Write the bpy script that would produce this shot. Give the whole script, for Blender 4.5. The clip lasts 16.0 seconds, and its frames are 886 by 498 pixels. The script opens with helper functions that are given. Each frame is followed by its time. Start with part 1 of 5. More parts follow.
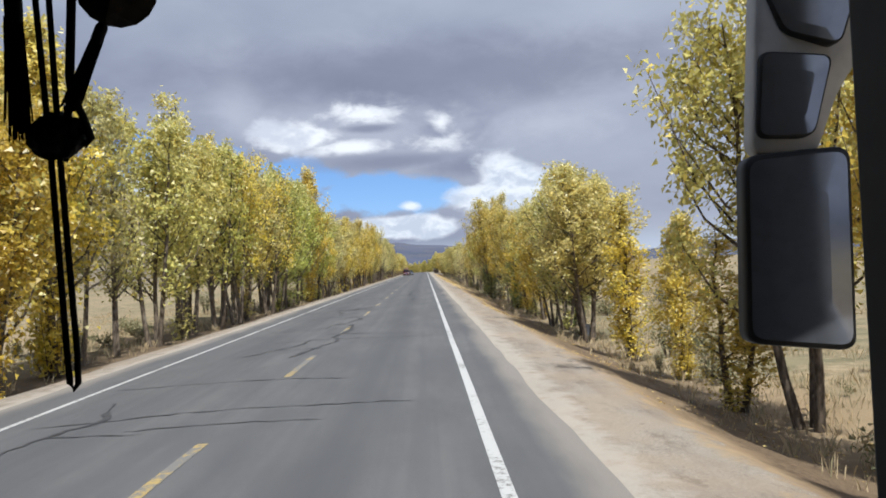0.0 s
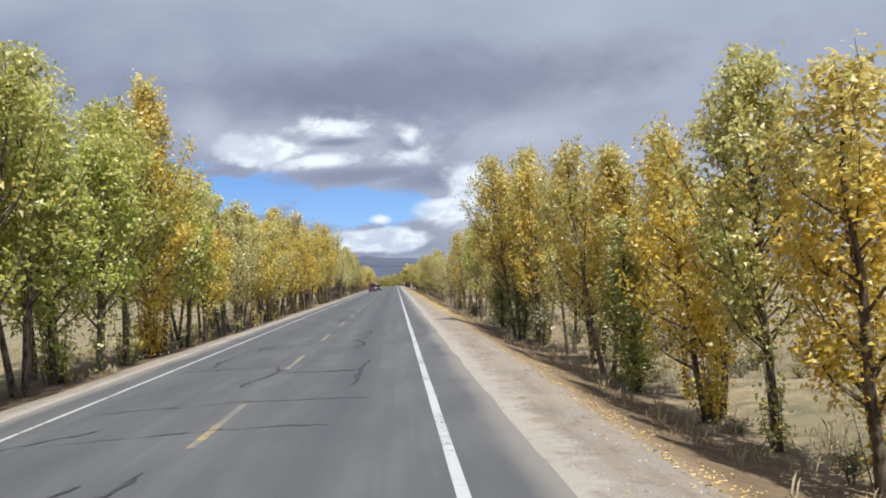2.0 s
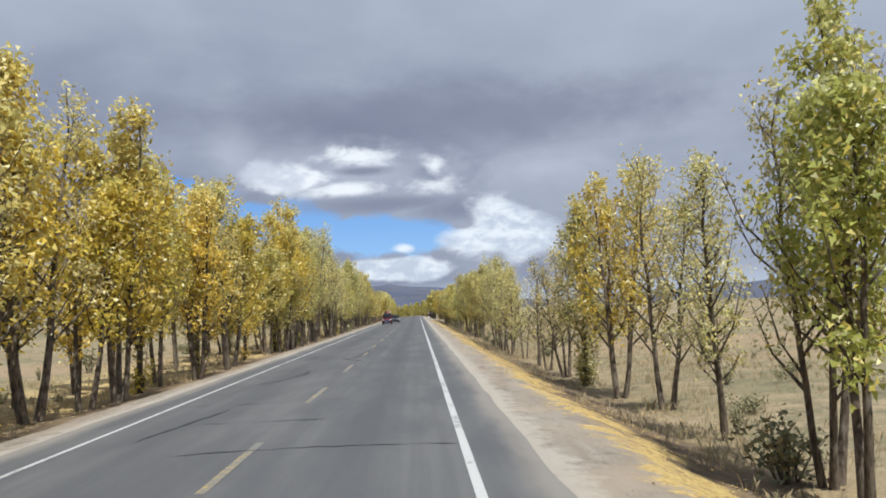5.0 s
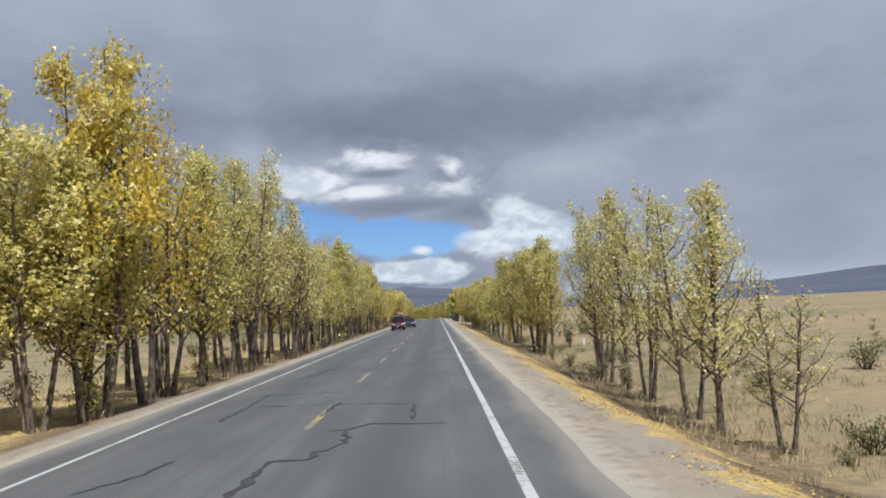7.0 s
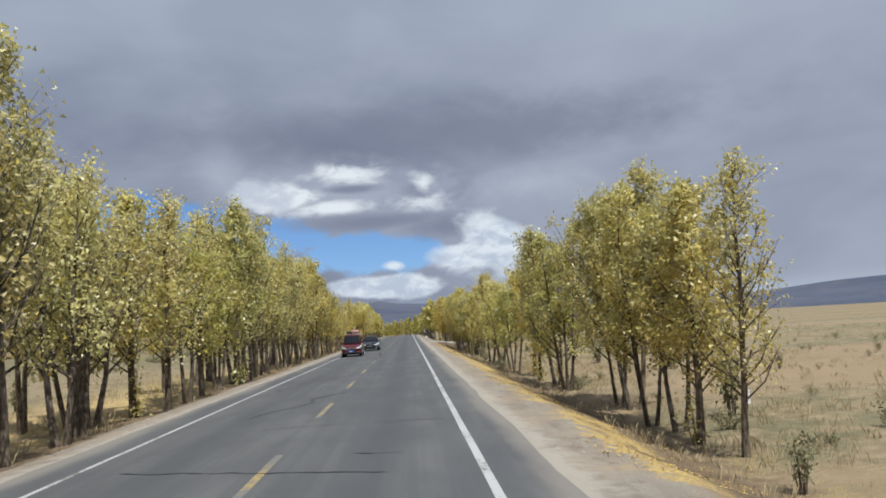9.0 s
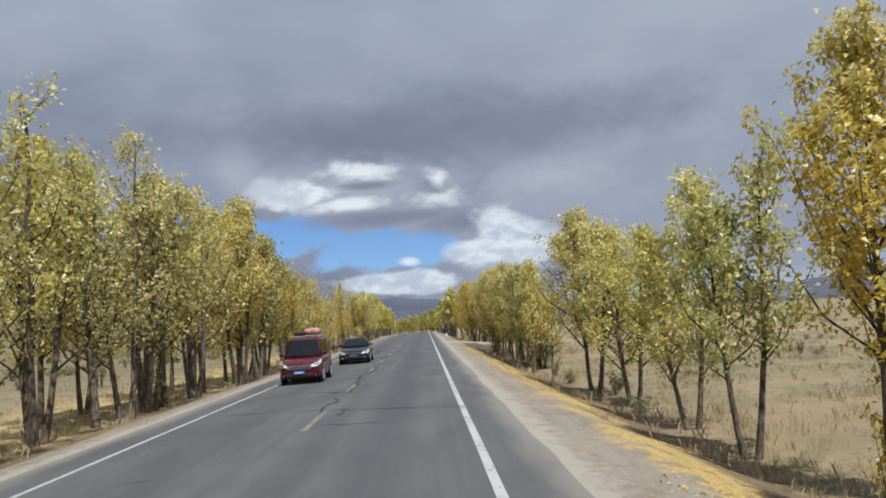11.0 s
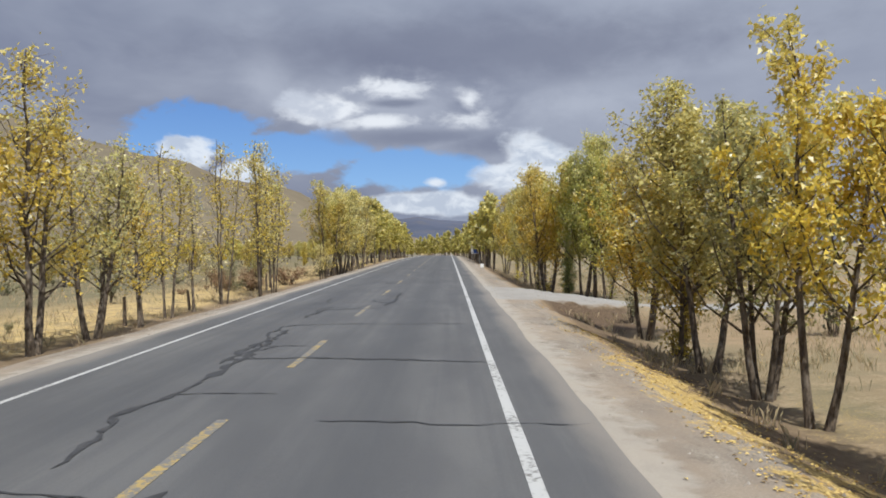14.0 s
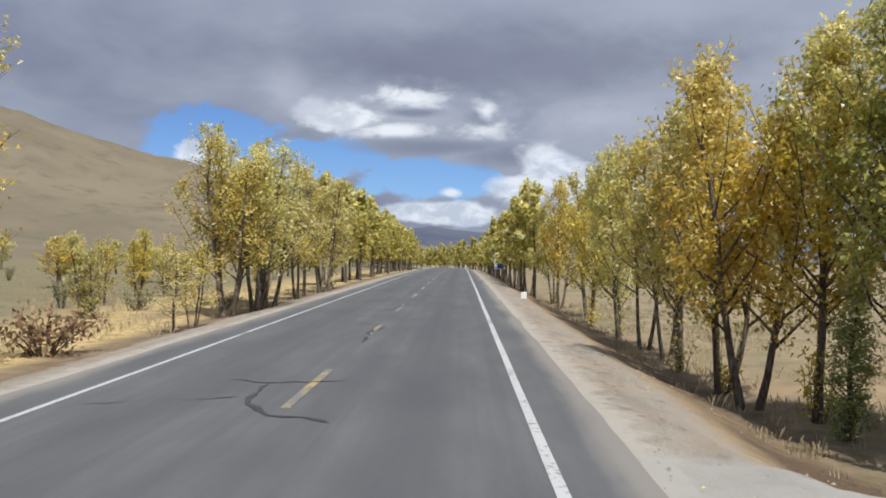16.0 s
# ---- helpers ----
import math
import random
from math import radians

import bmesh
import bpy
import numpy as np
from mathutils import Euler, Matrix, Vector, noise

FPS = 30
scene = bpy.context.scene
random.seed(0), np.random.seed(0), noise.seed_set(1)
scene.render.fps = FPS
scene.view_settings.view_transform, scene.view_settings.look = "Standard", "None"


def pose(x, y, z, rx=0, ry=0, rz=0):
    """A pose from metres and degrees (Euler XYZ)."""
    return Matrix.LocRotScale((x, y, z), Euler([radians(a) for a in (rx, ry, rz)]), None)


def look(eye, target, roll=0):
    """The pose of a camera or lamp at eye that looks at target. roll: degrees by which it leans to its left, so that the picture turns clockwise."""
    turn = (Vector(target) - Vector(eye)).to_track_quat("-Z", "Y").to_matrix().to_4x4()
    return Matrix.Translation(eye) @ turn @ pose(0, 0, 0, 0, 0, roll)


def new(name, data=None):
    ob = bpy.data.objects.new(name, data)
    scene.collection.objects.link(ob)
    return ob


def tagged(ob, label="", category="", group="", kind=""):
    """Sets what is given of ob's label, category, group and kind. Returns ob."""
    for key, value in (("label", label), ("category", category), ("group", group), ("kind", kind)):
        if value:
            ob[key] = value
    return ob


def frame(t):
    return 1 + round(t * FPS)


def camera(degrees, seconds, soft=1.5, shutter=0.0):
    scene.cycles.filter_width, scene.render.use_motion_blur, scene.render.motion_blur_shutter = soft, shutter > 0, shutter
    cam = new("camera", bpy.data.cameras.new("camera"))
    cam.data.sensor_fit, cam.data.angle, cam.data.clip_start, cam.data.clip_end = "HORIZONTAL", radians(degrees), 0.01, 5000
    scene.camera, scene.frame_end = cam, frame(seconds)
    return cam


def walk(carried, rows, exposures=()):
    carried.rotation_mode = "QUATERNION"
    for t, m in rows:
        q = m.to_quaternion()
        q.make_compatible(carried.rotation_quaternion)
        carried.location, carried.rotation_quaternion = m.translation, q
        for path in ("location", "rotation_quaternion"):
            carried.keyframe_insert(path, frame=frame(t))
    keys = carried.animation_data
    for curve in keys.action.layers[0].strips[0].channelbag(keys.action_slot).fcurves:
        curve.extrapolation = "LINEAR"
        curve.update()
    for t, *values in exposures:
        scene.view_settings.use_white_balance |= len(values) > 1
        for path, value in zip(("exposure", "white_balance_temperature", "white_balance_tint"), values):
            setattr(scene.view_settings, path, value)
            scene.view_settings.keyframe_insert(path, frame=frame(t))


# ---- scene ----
# the bus drives north along a straight road, its passenger's eye 2.2 m above it
cam = camera(57.8, 16.0, 1.8, 0.0)
PATH = [
    (0, (2.834, 0.404, 2.097), (2.881, 2.403, 2.141), -2.7),
    (0.5, (2.92, 8.969, 2.116), (2.987, 10.966, 2.204), -4.9),
    (1, (2.974, 17.611, 2.137), (3.06, 19.607, 2.241), -3.3),
    (1.5, (2.935, 26.35, 2.156), (3.027, 28.345, 2.257), -3.0),
    (2, (2.941, 34.908, 2.188), (3.064, 36.903, 2.26), -3.4),
    (2.5, (2.862, 42.908, 2.165), (2.979, 44.901, 2.296), -1.7),
    (3, (2.856, 51.597, 2.183), (2.949, 53.588, 2.34), -3.0),
    (3.5, (2.923, 60.442, 2.216), (3.044, 62.435, 2.335), -3.1),
    (4, (2.857, 68.647, 2.245), (2.924, 70.64, 2.397), -2.1),
    (4.2, (2.844, 71.952, 2.246), (2.919, 73.944, 2.402), -2.4),
    (6.3, (2.657, 107.962, 2.165), (2.687, 109.957, 2.299), -3.1),
    (6.5, (2.607, 111.414, 2.124), (2.642, 113.409, 2.269), -3.8),
    (7, (2.538, 120.409, 2.116), (2.562, 122.403, 2.271), -3.0),
    (7.5, (2.434, 128.906, 2.197), (2.513, 130.899, 2.348), -4.6),
    (8, (2.362, 137.216, 2.211), (2.43, 139.209, 2.368), -3.0),
    (8.5, (2.379, 145.721, 2.253), (2.458, 147.71, 2.445), -3.8),
    (9, (2.446, 154.32, 2.227), (2.542, 156.309, 2.416), -3.3),
    (9.2, (2.448, 157.781, 2.239), (2.52, 159.771, 2.432), -4.2),
    (11.3, (2.764, 195.361, 2.146), (2.813, 197.353, 2.319), -3.6),
    (11.5, (2.805, 199.069, 2.161), (2.843, 201.062, 2.33), -2.3),
    (12, (2.874, 208.114, 2.166), (2.869, 210.106, 2.346), -3.9),
    (12.5, (2.897, 216.958, 2.117), (2.886, 218.954, 2.245), -2.1),
    (13, (2.87, 225.58, 2.134), (2.882, 227.578, 2.227), -1.4),
    (13.5, (2.815, 233.416, 2.122), (2.861, 235.416, 2.127), -1.6),
    (14, (2.732, 240.949, 2.151), (2.72, 242.949, 2.14), -0.5),
    (14.5, (2.659, 248.532, 2.142), (2.611, 250.531, 2.147), -0.1),
    (15, (2.647, 256.567, 2.259), (2.561, 258.564, 2.327), 0.5),
    (15.2, (2.582, 259.623, 2.256), (2.526, 261.622, 2.309), 1.1),
    (15.5, (2.466, 264.626, 2.355), (2.407, 266.625, 2.398), 2.0),
    (16, (2.479, 273.112, 2.293), (2.433, 275.112, 2.307), 1.1),
]
walk(cam, [(t, look(eye, target, roll)) for t, eye, target, roll in PATH], [(0, 0.2, 6100, 9), (4, 0.15, 6100, 8), (6.5, 0.0, 6100, 7), (9, -0.1, 6100, 7), (12.5, -0.1, 6120, 8), (14, -0.05, 6150, 9), (16, 0.0, 6150, 9)])

# ---- light ----
SUN_TO = Vector((0.24, -0.52, 1.0)).normalized()
sun_data = bpy.data.lights.new("sun", "SUN")
sun_data.energy, sun_data.angle, sun_data.color = 5.0, radians(0.6), (1.0, 0.955, 0.885)
sun = new("sun", sun_data)
sun.matrix_world = look(SUN_TO * 60, (0, 0, 0))


class Net:
    """Short hand for building node trees."""

    def __init__(self, tree):
        self.tree, self.nodes, self.links = tree, tree.nodes, tree.links

    def put(self, socket, value):
        if hasattr(value, "is_linked"):
            self.links.new(value, socket)
        elif isinstance(value, (tuple, list)) and len(value) == 3 and socket.type == "RGBA":
            socket.default_value = (*value, 1)
        else:
            socket.default_value = value

    def node(self, kind, **values):
        n = self.nodes.new(kind)
        for key, value in values.items():
            self.put(n.inputs[key.replace("_", " ")], value)
        return n

    def math(self, op, a, b=0.0, c=0.0):
        n = self.nodes.new("ShaderNodeMath")
        n.operation = op
        for s, v in zip(n.inputs, (a, b, c)):
            self.put(s, v)
        return n.outputs[0]

    def ramp(self, v, lo, hi, a=0.0, b=1.0):
        n = self.nodes.new("ShaderNodeMapRange")
        n.interpolation_type = "SMOOTHSTEP"
        for s, x in zip(n.inputs, (v, lo, hi, a, b)):
            self.put(s, x)
        return n.outputs[0]

    def mix(self, f, a, b, mode="MIX"):
        n = self.nodes.new("ShaderNodeMix")
        n.data_type, n.blend_type = "RGBA", mode
        self.put(n.inputs[0], f)
        self.put(n.inputs[6], a)
        self.put(n.inputs[7], b)
        return n.outputs[2]

    def noise(self, vec, scale, detail=3.0, rough=0.55, warp=0.0):
        n = self.nodes.new("ShaderNodeTexNoise")
        if vec is not None:
            self.links.new(vec, n.inputs["Vector"])
        n.inputs["Scale"].default_value, n.inputs["Detail"].default_value = scale, detail
        n.inputs["Roughness"].default_value, n.inputs["Distortion"].default_value = rough, warp
        return n.outputs["Fac"]

    def stretch(self, vec, x, y, z):
        n = self.nodes.new("ShaderNodeMapping")
        self.links.new(vec, n.inputs["Vector"])
        n.inputs["Scale"].default_value = (x, y, z)
        return n.outputs[0]


# sky: blue behind a deck of broken grey cloud, brighter where the sun gets through
world = bpy.data.worlds.new("sky")
world.use_nodes = True
scene.world = world
w = Net(world.node_tree)
way = w.node("ShaderNodeTexCoord").outputs["Generated"]
xyz = w.node("ShaderNodeSeparateXYZ", Vector=way).outputs
azim = w.math("MULTIPLY", w.math("ARCTAN2", xyz[0], xyz[1]), 57.2958)
elev = w.math("MULTIPLY", w.math("ARCSINE", xyz[2]), 57.2958)
air = w.nodes.new("ShaderNodeTexSky")
air.sky_type, air.sun_disc = "NISHITA", False
air.sun_elevation, air.sun_rotation = math.asin(SUN_TO.z), math.atan2(SUN_TO.x, SUN_TO.y)
air.altitude = 3000
blue = w.mix(0.55, w.mix(1.0, air.outputs[0], (0.10, 0.10, 0.10), "MULTIPLY"), w.mix(w.ramp(elev, 2, 14), (0.20, 0.44, 0.86), (0.10, 0.26, 0.72)))
plane = w.node("ShaderNodeCombineXYZ", X=w.math("MULTIPLY", azim, 0.05), Y=w.math("MULTIPLY", elev, 0.11), Z=0.3).outputs[0]
billow = w.node("ShaderNodeCombineXYZ", X=w.math("MULTIPLY", azim, 0.20), Y=w.math("MULTIPLY", elev, 0.34), Z=1.7).outputs[0]
big = w.noise(plane, 0.9, 3, 0.5, 0.2)
soft = w.noise(plane, 2.2, 4, 0.5, 0.3)
fine = w.noise(billow, 1.0, 7, 0.58, 0.25)
wisp = w.noise(billow, 2.7, 6, 0.6, 0.3)
edge = w.math("ADD", w.math("MULTIPLY", w.math("SUBTRACT", fine, 0.5), 4.0), w.math("MULTIPLY", w.math("SUBTRACT", wisp, 0.5), 2.0))


def spot(a, e, ra, re, lo=0.7, hi=1.15, rough=0.55):
    """1 inside an ellipse on the sky with a torn edge, 0 outside."""
    da = w.math("DIVIDE", w.math("SUBTRACT", azim, a), ra)
    de = w.math("DIVIDE", w.math("SUBTRACT", elev, e), re)
    d = w.math("SQRT", w.math("ADD", w.math("MULTIPLY", da, da), w.math("MULTIPLY", de, de)))
    return w.ramp(w.math("ADD", d, w.math("MULTIPLY", edge, rough)), lo, hi, 1.0, 0.0)


def most(*masks):
    out = masks[0]
    for m in masks[1:]:
        out = w.math("MAXIMUM", out, m)
    return out


shade = w.math("ADD", w.math("MULTIPLY", big, 0.5), w.math("MULTIPLY", soft, 0.5))
deck = w.mix(w.ramp(shade, 0.32, 0.68), (0.205, 0.225, 0.31), (0.37, 0.395, 0.475))
deck = w.mix(w.ramp(azim, 1, 16, 0.0, 0.42), deck, (0.47, 0.495, 0.57))
deck = w.mix(w.ramp(elev, 12, 22, 0.0, 0.6), deck, (0.46, 0.50, 0.58))
deck = w.mix(w.math("MULTIPLY", spot(3, 13.6, 20, 2.4, 0.2, 1.4, 0.3), 0.7), deck, (0.205, 0.22, 0.295))
gap = most(spot(-2.2, 5.4, 6.0, 1.75, 0.75, 1.1, 0.35), spot(-10.5, 6.6, 6.0, 1.5, 0.75, 1.1, 0.4), spot(-17.5, 7.8, 4.5, 2.2), spot(-42, 16, 9, 4), spot(60, 30, 14, 8), spot(-120, 35, 25, 14), spot(150, 40, 25, 12))
sky = w.mix(gap, deck, blue)
half = most(spot(9.0, 9.6, 4.2, 1.3, 0.0, 1.5, 0.6), spot(-13.0, 11.2, 1.8, 1.8, 0.0, 1.5, 0.5), spot(-3, 9.7, 7.5, 1.9, 0.2, 1.5, 0.6))
sky = w.mix(w.math("MULTIPLY", half, 0.55), sky, (0.52, 0.545, 0.62))
lit = most(spot(-8.3, 9.4, 2.9, 0.95, 0.3, 1.25, 0.75), spot(-4.2, 10.9, 2.7, 0.75, 0.3, 1.25, 0.75), spot(1.5, 10.1, 0.9, 0.9, 0.0, 1.4, 0.7), spot(-5.0, 8.7, 3.4, 0.55, 0.1, 1.35, 0.75), spot(1.0, 8.9, 2.2, 0.7, 0.0, 1.4, 0.8))
sky = w.mix(w.math("MULTIPLY", lit, 0.92), sky, w.mix(w.ramp(fine, 0.30, 0.47), (0.62, 0.65, 0.72), (0.90, 0.91, 0.93)))
under = most(spot(-2.0, 7.6, 6.5, 0.75, 0.2, 1.3, 0.3), spot(3.2, 7.0, 4.8, 1.0, 0.2, 1.3, 0.3), spot(-3.6, 10.0, 2.6, 0.4, 0.2, 1.2, 0.4))
sky = w.mix(w.math("MULTIPLY", under, 0.9), sky, (0.235, 0.255, 0.335))
low = most(spot(-1.2, 3.0, 4.8, 0.9, 0.7, 1.15, 0.4), spot(4.4, 4.6, 2.8, 1.5, 0.6, 1.2, 0.5), spot(7.0, 5.2, 2.8, 2.2, 0.5, 1.2, 0.55), spot(5.8, 6.2, 2.4, 1.8, 0.4, 1.2, 0.6), spot(-17.6, 6.2, 1.9, 1.1), spot(-14.4, 5.0, 1.8, 1.0), spot(-0.8, 4.4, 0.9, 0.4, 0.5, 1.2, 0.5))
sky = w.mix(w.math("MULTIPLY", low, 0.93), sky, w.mix(w.ramp(wisp, 0.36, 0.6), (0.56, 0.61, 0.70), (0.84, 0.87, 0.91)))
sky = w.mix(w.ramp(elev, 0.6, 2.4, 0.7, 0.0), sky, (0.52, 0.58, 0.68))
w.put(w.nodes["Background"].inputs["Color"], sky)
w.nodes["Background"].inputs["Strength"].default_value = 1.0


# ---- materials ----
def material(name, rough=0.8, metal=0.0, spec=0.3):
    m = bpy.data.materials.new(name)
    m.use_nodes = True
    net = Net(m.node_tree)
    net.bsdf = m.node_tree.nodes["Principled BSDF"]
    net.bsdf.inputs["Roughness"].default_value = rough
    net.bsdf.inputs["Metallic"].default_value = metal
    net.bsdf.inputs["Specular IOR Level"].default_value = spec
    net.where = net.node("ShaderNodeTexCoord").outputs["Object"]
    return m, net


def colour(net, c):
    net.put(net.bsdf.inputs["Base Color"], c)


def bump(net, height, strength=0.4, distance=0.02):
    n = net.node("ShaderNodeBump", Height=height, Strength=strength, Distance=distance)
    net.links.new(n.outputs[0], net.bsdf.inputs["Normal"])


def simple(name, c, rough=0.6, metal=0.0, spec=0.4, vary=0.15, scale=8.0, relief=0.0):
    """A plain surface with a faint mottling of its own."""
    m, net = material(name, rough, metal, spec)
    f = net.noise(net.where, scale, 4)
    dark = tuple(v * (1 - vary) for v in c)
    light = tuple(min(1, v * (1 + vary)) for v in c)
    colour(net, net.mix(net.ramp(f, 0.3, 0.7), dark, light))
    if relief:
        bump(net, net.noise(net.where, scale * 6, 3), relief, 0.01)
    return m


def asphalt_material():
    m, net = material("asphalt", 0.86, 0, 0.25)
    pos = net.where
    x = net.node("ShaderNodeSeparateXYZ", Vector=pos).outputs[0]
    grain = net.noise(pos, 60, 3, 0.7)
    blot = net.noise(net.stretch(pos, 1.0, 0.25, 1), 0.8, 4, 0.6)
    streak = net.noise(net.stretch(pos, 2.2, 0.03, 1), 1.4, 4, 0.6)
    base = net.mix(net.ramp(blot, 0.3, 0.7), (0.102, 0.102, 0.105), (0.138, 0.137, 0.136))
    base = net.mix(net.ramp(streak, 0.42, 0.62, 0, 0.4), base, (0.09, 0.091, 0.097))
    for c, wide, amount in ((1.75, 0.8, 0.5), (-1.9, 1.0, 0.36), (0.55, 0.45, 0.2)):
        track = net.ramp(net.math("ABSOLUTE", net.math("SUBTRACT", x, c)), 0.1, wide, amount, 0.0)
        base = net.mix(track, base, (0.074, 0.076, 0.082))
    dusty = net.ramp(net.math("ADD", net.math("ABSOLUTE", x), net.math("MULTIPLY", blot, 0.7)), 4.35, 4.85, 0.0, 0.8)
    base = net.mix(dusty, base, (0.262, 0.236, 0.205))
    base = net.mix(net.ramp(grain, 0.35, 0.75, 0, 0.5), base, net.mix(1.0, base, (0.62, 0.62, 0.62), "MULTIPLY"))
    colour(net, base)
    bump(net, grain, 0.35, 0.01)
    return m


def ground_material():
    m, net = material("ground", 0.95, 0, 0.1)
    pos = net.where
    px = net.node("ShaderNodeSeparateXYZ", Vector=pos).outputs
    n1, n2 = net.noise(pos, 0.35, 5, 0.6), net.noise(pos, 2.2, 5, 0.65)
    n3, n4 = net.noise(pos, 14, 4, 0.7), net.noise(pos, 0.06, 4, 0.6)
    x = net.math("ADD", px[0], net.math("MULTIPLY", net.math("SUBTRACT", n2, 0.5), 1.6))
    straw = net.mix(net.ramp(n2, 0.35, 0.65), (0.25, 0.195, 0.118), (0.37, 0.293, 0.186))
    field = net.mix(net.ramp(n1, 0.42, 0.58, 0, 0.8), straw, (0.20, 0.18, 0.108))
    field = net.mix(net.ramp(net.noise(pos, 0.9, 6, 0.75), 0.48, 0.60, 0, 0.85), field, (0.135, 0.132, 0.082))
    field = net.mix(net.ramp(n4, 0.45, 0.62, 0, 0.6), field, (0.32, 0.25, 0.158))
    field = net.mix(net.ramp(n3, 0.44, 0.64, 0, 0.6), field, (0.19, 0.152, 0.085))
    bands = net.noise(net.stretch(pos, 0.012, 0.05, 1), 1.0, 4, 0.6)
    field = net.mix(net.ramp(bands, 0.48, 0.62, 0, 0.6), field, (0.33, 0.235, 0.145))
    field = net.mix(net.ramp(bands, 0.40, 0.30, 0, 0.5), field, (0.25, 0.215, 0.13))
    meadow = net.math("MULTIPLY", net.ramp(px[0], -17, -9, 1.0, 0.0), net.ramp(px[1], 225, 265))
    field = net.mix(net.math("MULTIPLY", meadow, net.ramp(n1, 0.3, 0.6, 1.0, 0.6)), field, (0.17, 0.15, 0.085))
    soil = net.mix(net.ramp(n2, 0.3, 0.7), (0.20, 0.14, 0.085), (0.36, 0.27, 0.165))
    # shade under the first west trees, painted as a darker soil colour
    west_shade = net.math("MULTIPLY", net.ramp(x, -6.4, -5.8, 1.0, 0.0), net.ramp(px[1], 95, 120, 1.0, 0.0))
    soil = net.mix(net.math("MULTIPLY", west_shade, 0.75), soil, (0.12, 0.09, 0.058))
    # ditch bottom painted darker: brown earth with the trees' shade in its colour
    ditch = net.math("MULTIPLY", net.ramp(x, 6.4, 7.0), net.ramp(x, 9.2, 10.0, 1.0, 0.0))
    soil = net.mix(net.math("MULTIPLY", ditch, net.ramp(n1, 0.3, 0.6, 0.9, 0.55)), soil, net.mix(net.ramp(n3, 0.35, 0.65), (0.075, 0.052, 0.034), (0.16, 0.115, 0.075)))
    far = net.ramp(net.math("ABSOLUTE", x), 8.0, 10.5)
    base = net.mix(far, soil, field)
    # fallen leaves gather on the bank
    lx = net.math("ADD", x, net.math("MULTIPLY", net.math("SUBTRACT", n1, 0.5), 2.6))
    leaf = net.math("MULTIPLY", net.ramp(lx, 5.3, 6.2), net.ramp(lx, 7.2, 8.3, 1.0, 0.0))
    leaf = net.math("MAXIMUM", leaf, net.math("MULTIPLY", net.math("MULTIPLY", net.ramp(x, 8.2, 9.0), net.ramp(x, 10, 12, 1.0, 0.0)), 0.45))
    leaf = net.math("MULTIPLY", leaf, net.math("MULTIPLY", net.ramp(px[1], 70, 105, 0.25, 1), net.ramp(px[1], 255, 268, 1, 0)))
    leaf = net.math("MULTIPLY", leaf, net.math("MULTIPLY", net.ramp(n1, 0.36, 0.55, 0.2, 1.0), net.ramp(n2, 0.34, 0.54, 0.35, 1.0)))
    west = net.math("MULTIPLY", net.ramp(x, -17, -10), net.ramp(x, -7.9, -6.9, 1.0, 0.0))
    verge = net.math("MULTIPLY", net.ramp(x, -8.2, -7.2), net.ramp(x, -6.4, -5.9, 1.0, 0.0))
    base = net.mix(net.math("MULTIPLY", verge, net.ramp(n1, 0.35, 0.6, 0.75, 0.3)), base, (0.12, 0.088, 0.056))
    west = net.math("MULTIPLY", west, net.math("MULTIPLY", net.ramp(px[1], 88, 114, 0.1, 1), net.math("MULTIPLY", net.ramp(n1, 0.3, 0.46), net.ramp(n2, 0.36, 0.56, 0.25, 1.0))))
    base = net.mix(west, base, net.mix(net.ramp(n3, 0.4, 0.65), (0.42, 0.30, 0.12), (0.62, 0.47, 0.23)))
    # gravel shoulders and the track that turns off
    stone = net.mix(net.ramp(net.noise(pos, 38, 4, 0.75), 0.35, 0.7), (0.215, 0.187, 0.152), (0.39, 0.345, 0.285))
    stone = net.mix(net.ramp(net.noise(net.stretch(pos, 1.6, 0.22, 1), 1.1, 5, 0.65), 0.42, 0.62, 0, 0.65), stone, (0.215, 0.175, 0.138))
    stone = net.mix(net.ramp(n1, 0.42, 0.62, 0, 0.6), stone, (0.335, 0.268, 0.20))
    stone = net.mix(net.ramp(net.noise(net.stretch(pos, 1.0, 0.5, 1), 2.6, 5, 0.7), 0.52, 0.68, 0, 0.65), stone, (0.165, 0.135, 0.105))
    stone = net.mix(net.ramp(net.noise(pos, 120, 2, 0.6), 0.62, 0.74, 0, 0.7), stone, (0.52, 0.48, 0.42))
    edge_e = net.ramp(x, 5.95, 6.4, 1.0, 0.0)
    edge_w = net.ramp(x, -6.3, -5.8)
    past = net.math("ADD", net.math("SUBTRACT", net.math("ABSOLUTE", net.math("SUBTRACT", px[1], 278.0)), 4.8), net.math("MULTIPLY", net.math("MAXIMUM", net.math("SUBTRACT", net.math("MINIMUM", px[0], 12.0), 6.0), 0.0), 0.45))
    past = net.math("ADD", past, net.math("MULTIPLY", net.math("SUBTRACT", n2, 0.5), 0.8))
    drive = net.math("MULTIPLY", net.math("MAXIMUM", net.ramp(past, -0.65, -0.3, 1, 0), net.math("MULTIPLY", net.ramp(px[0], 6.2, 6.6, 1, 0), net.ramp(past, -0.3, 0.3, 1, 0))), net.ramp(px[0], 4, 5))
    drive = net.math("MULTIPLY", drive, net.ramp(px[0], 24, 40, 1, 0.3))
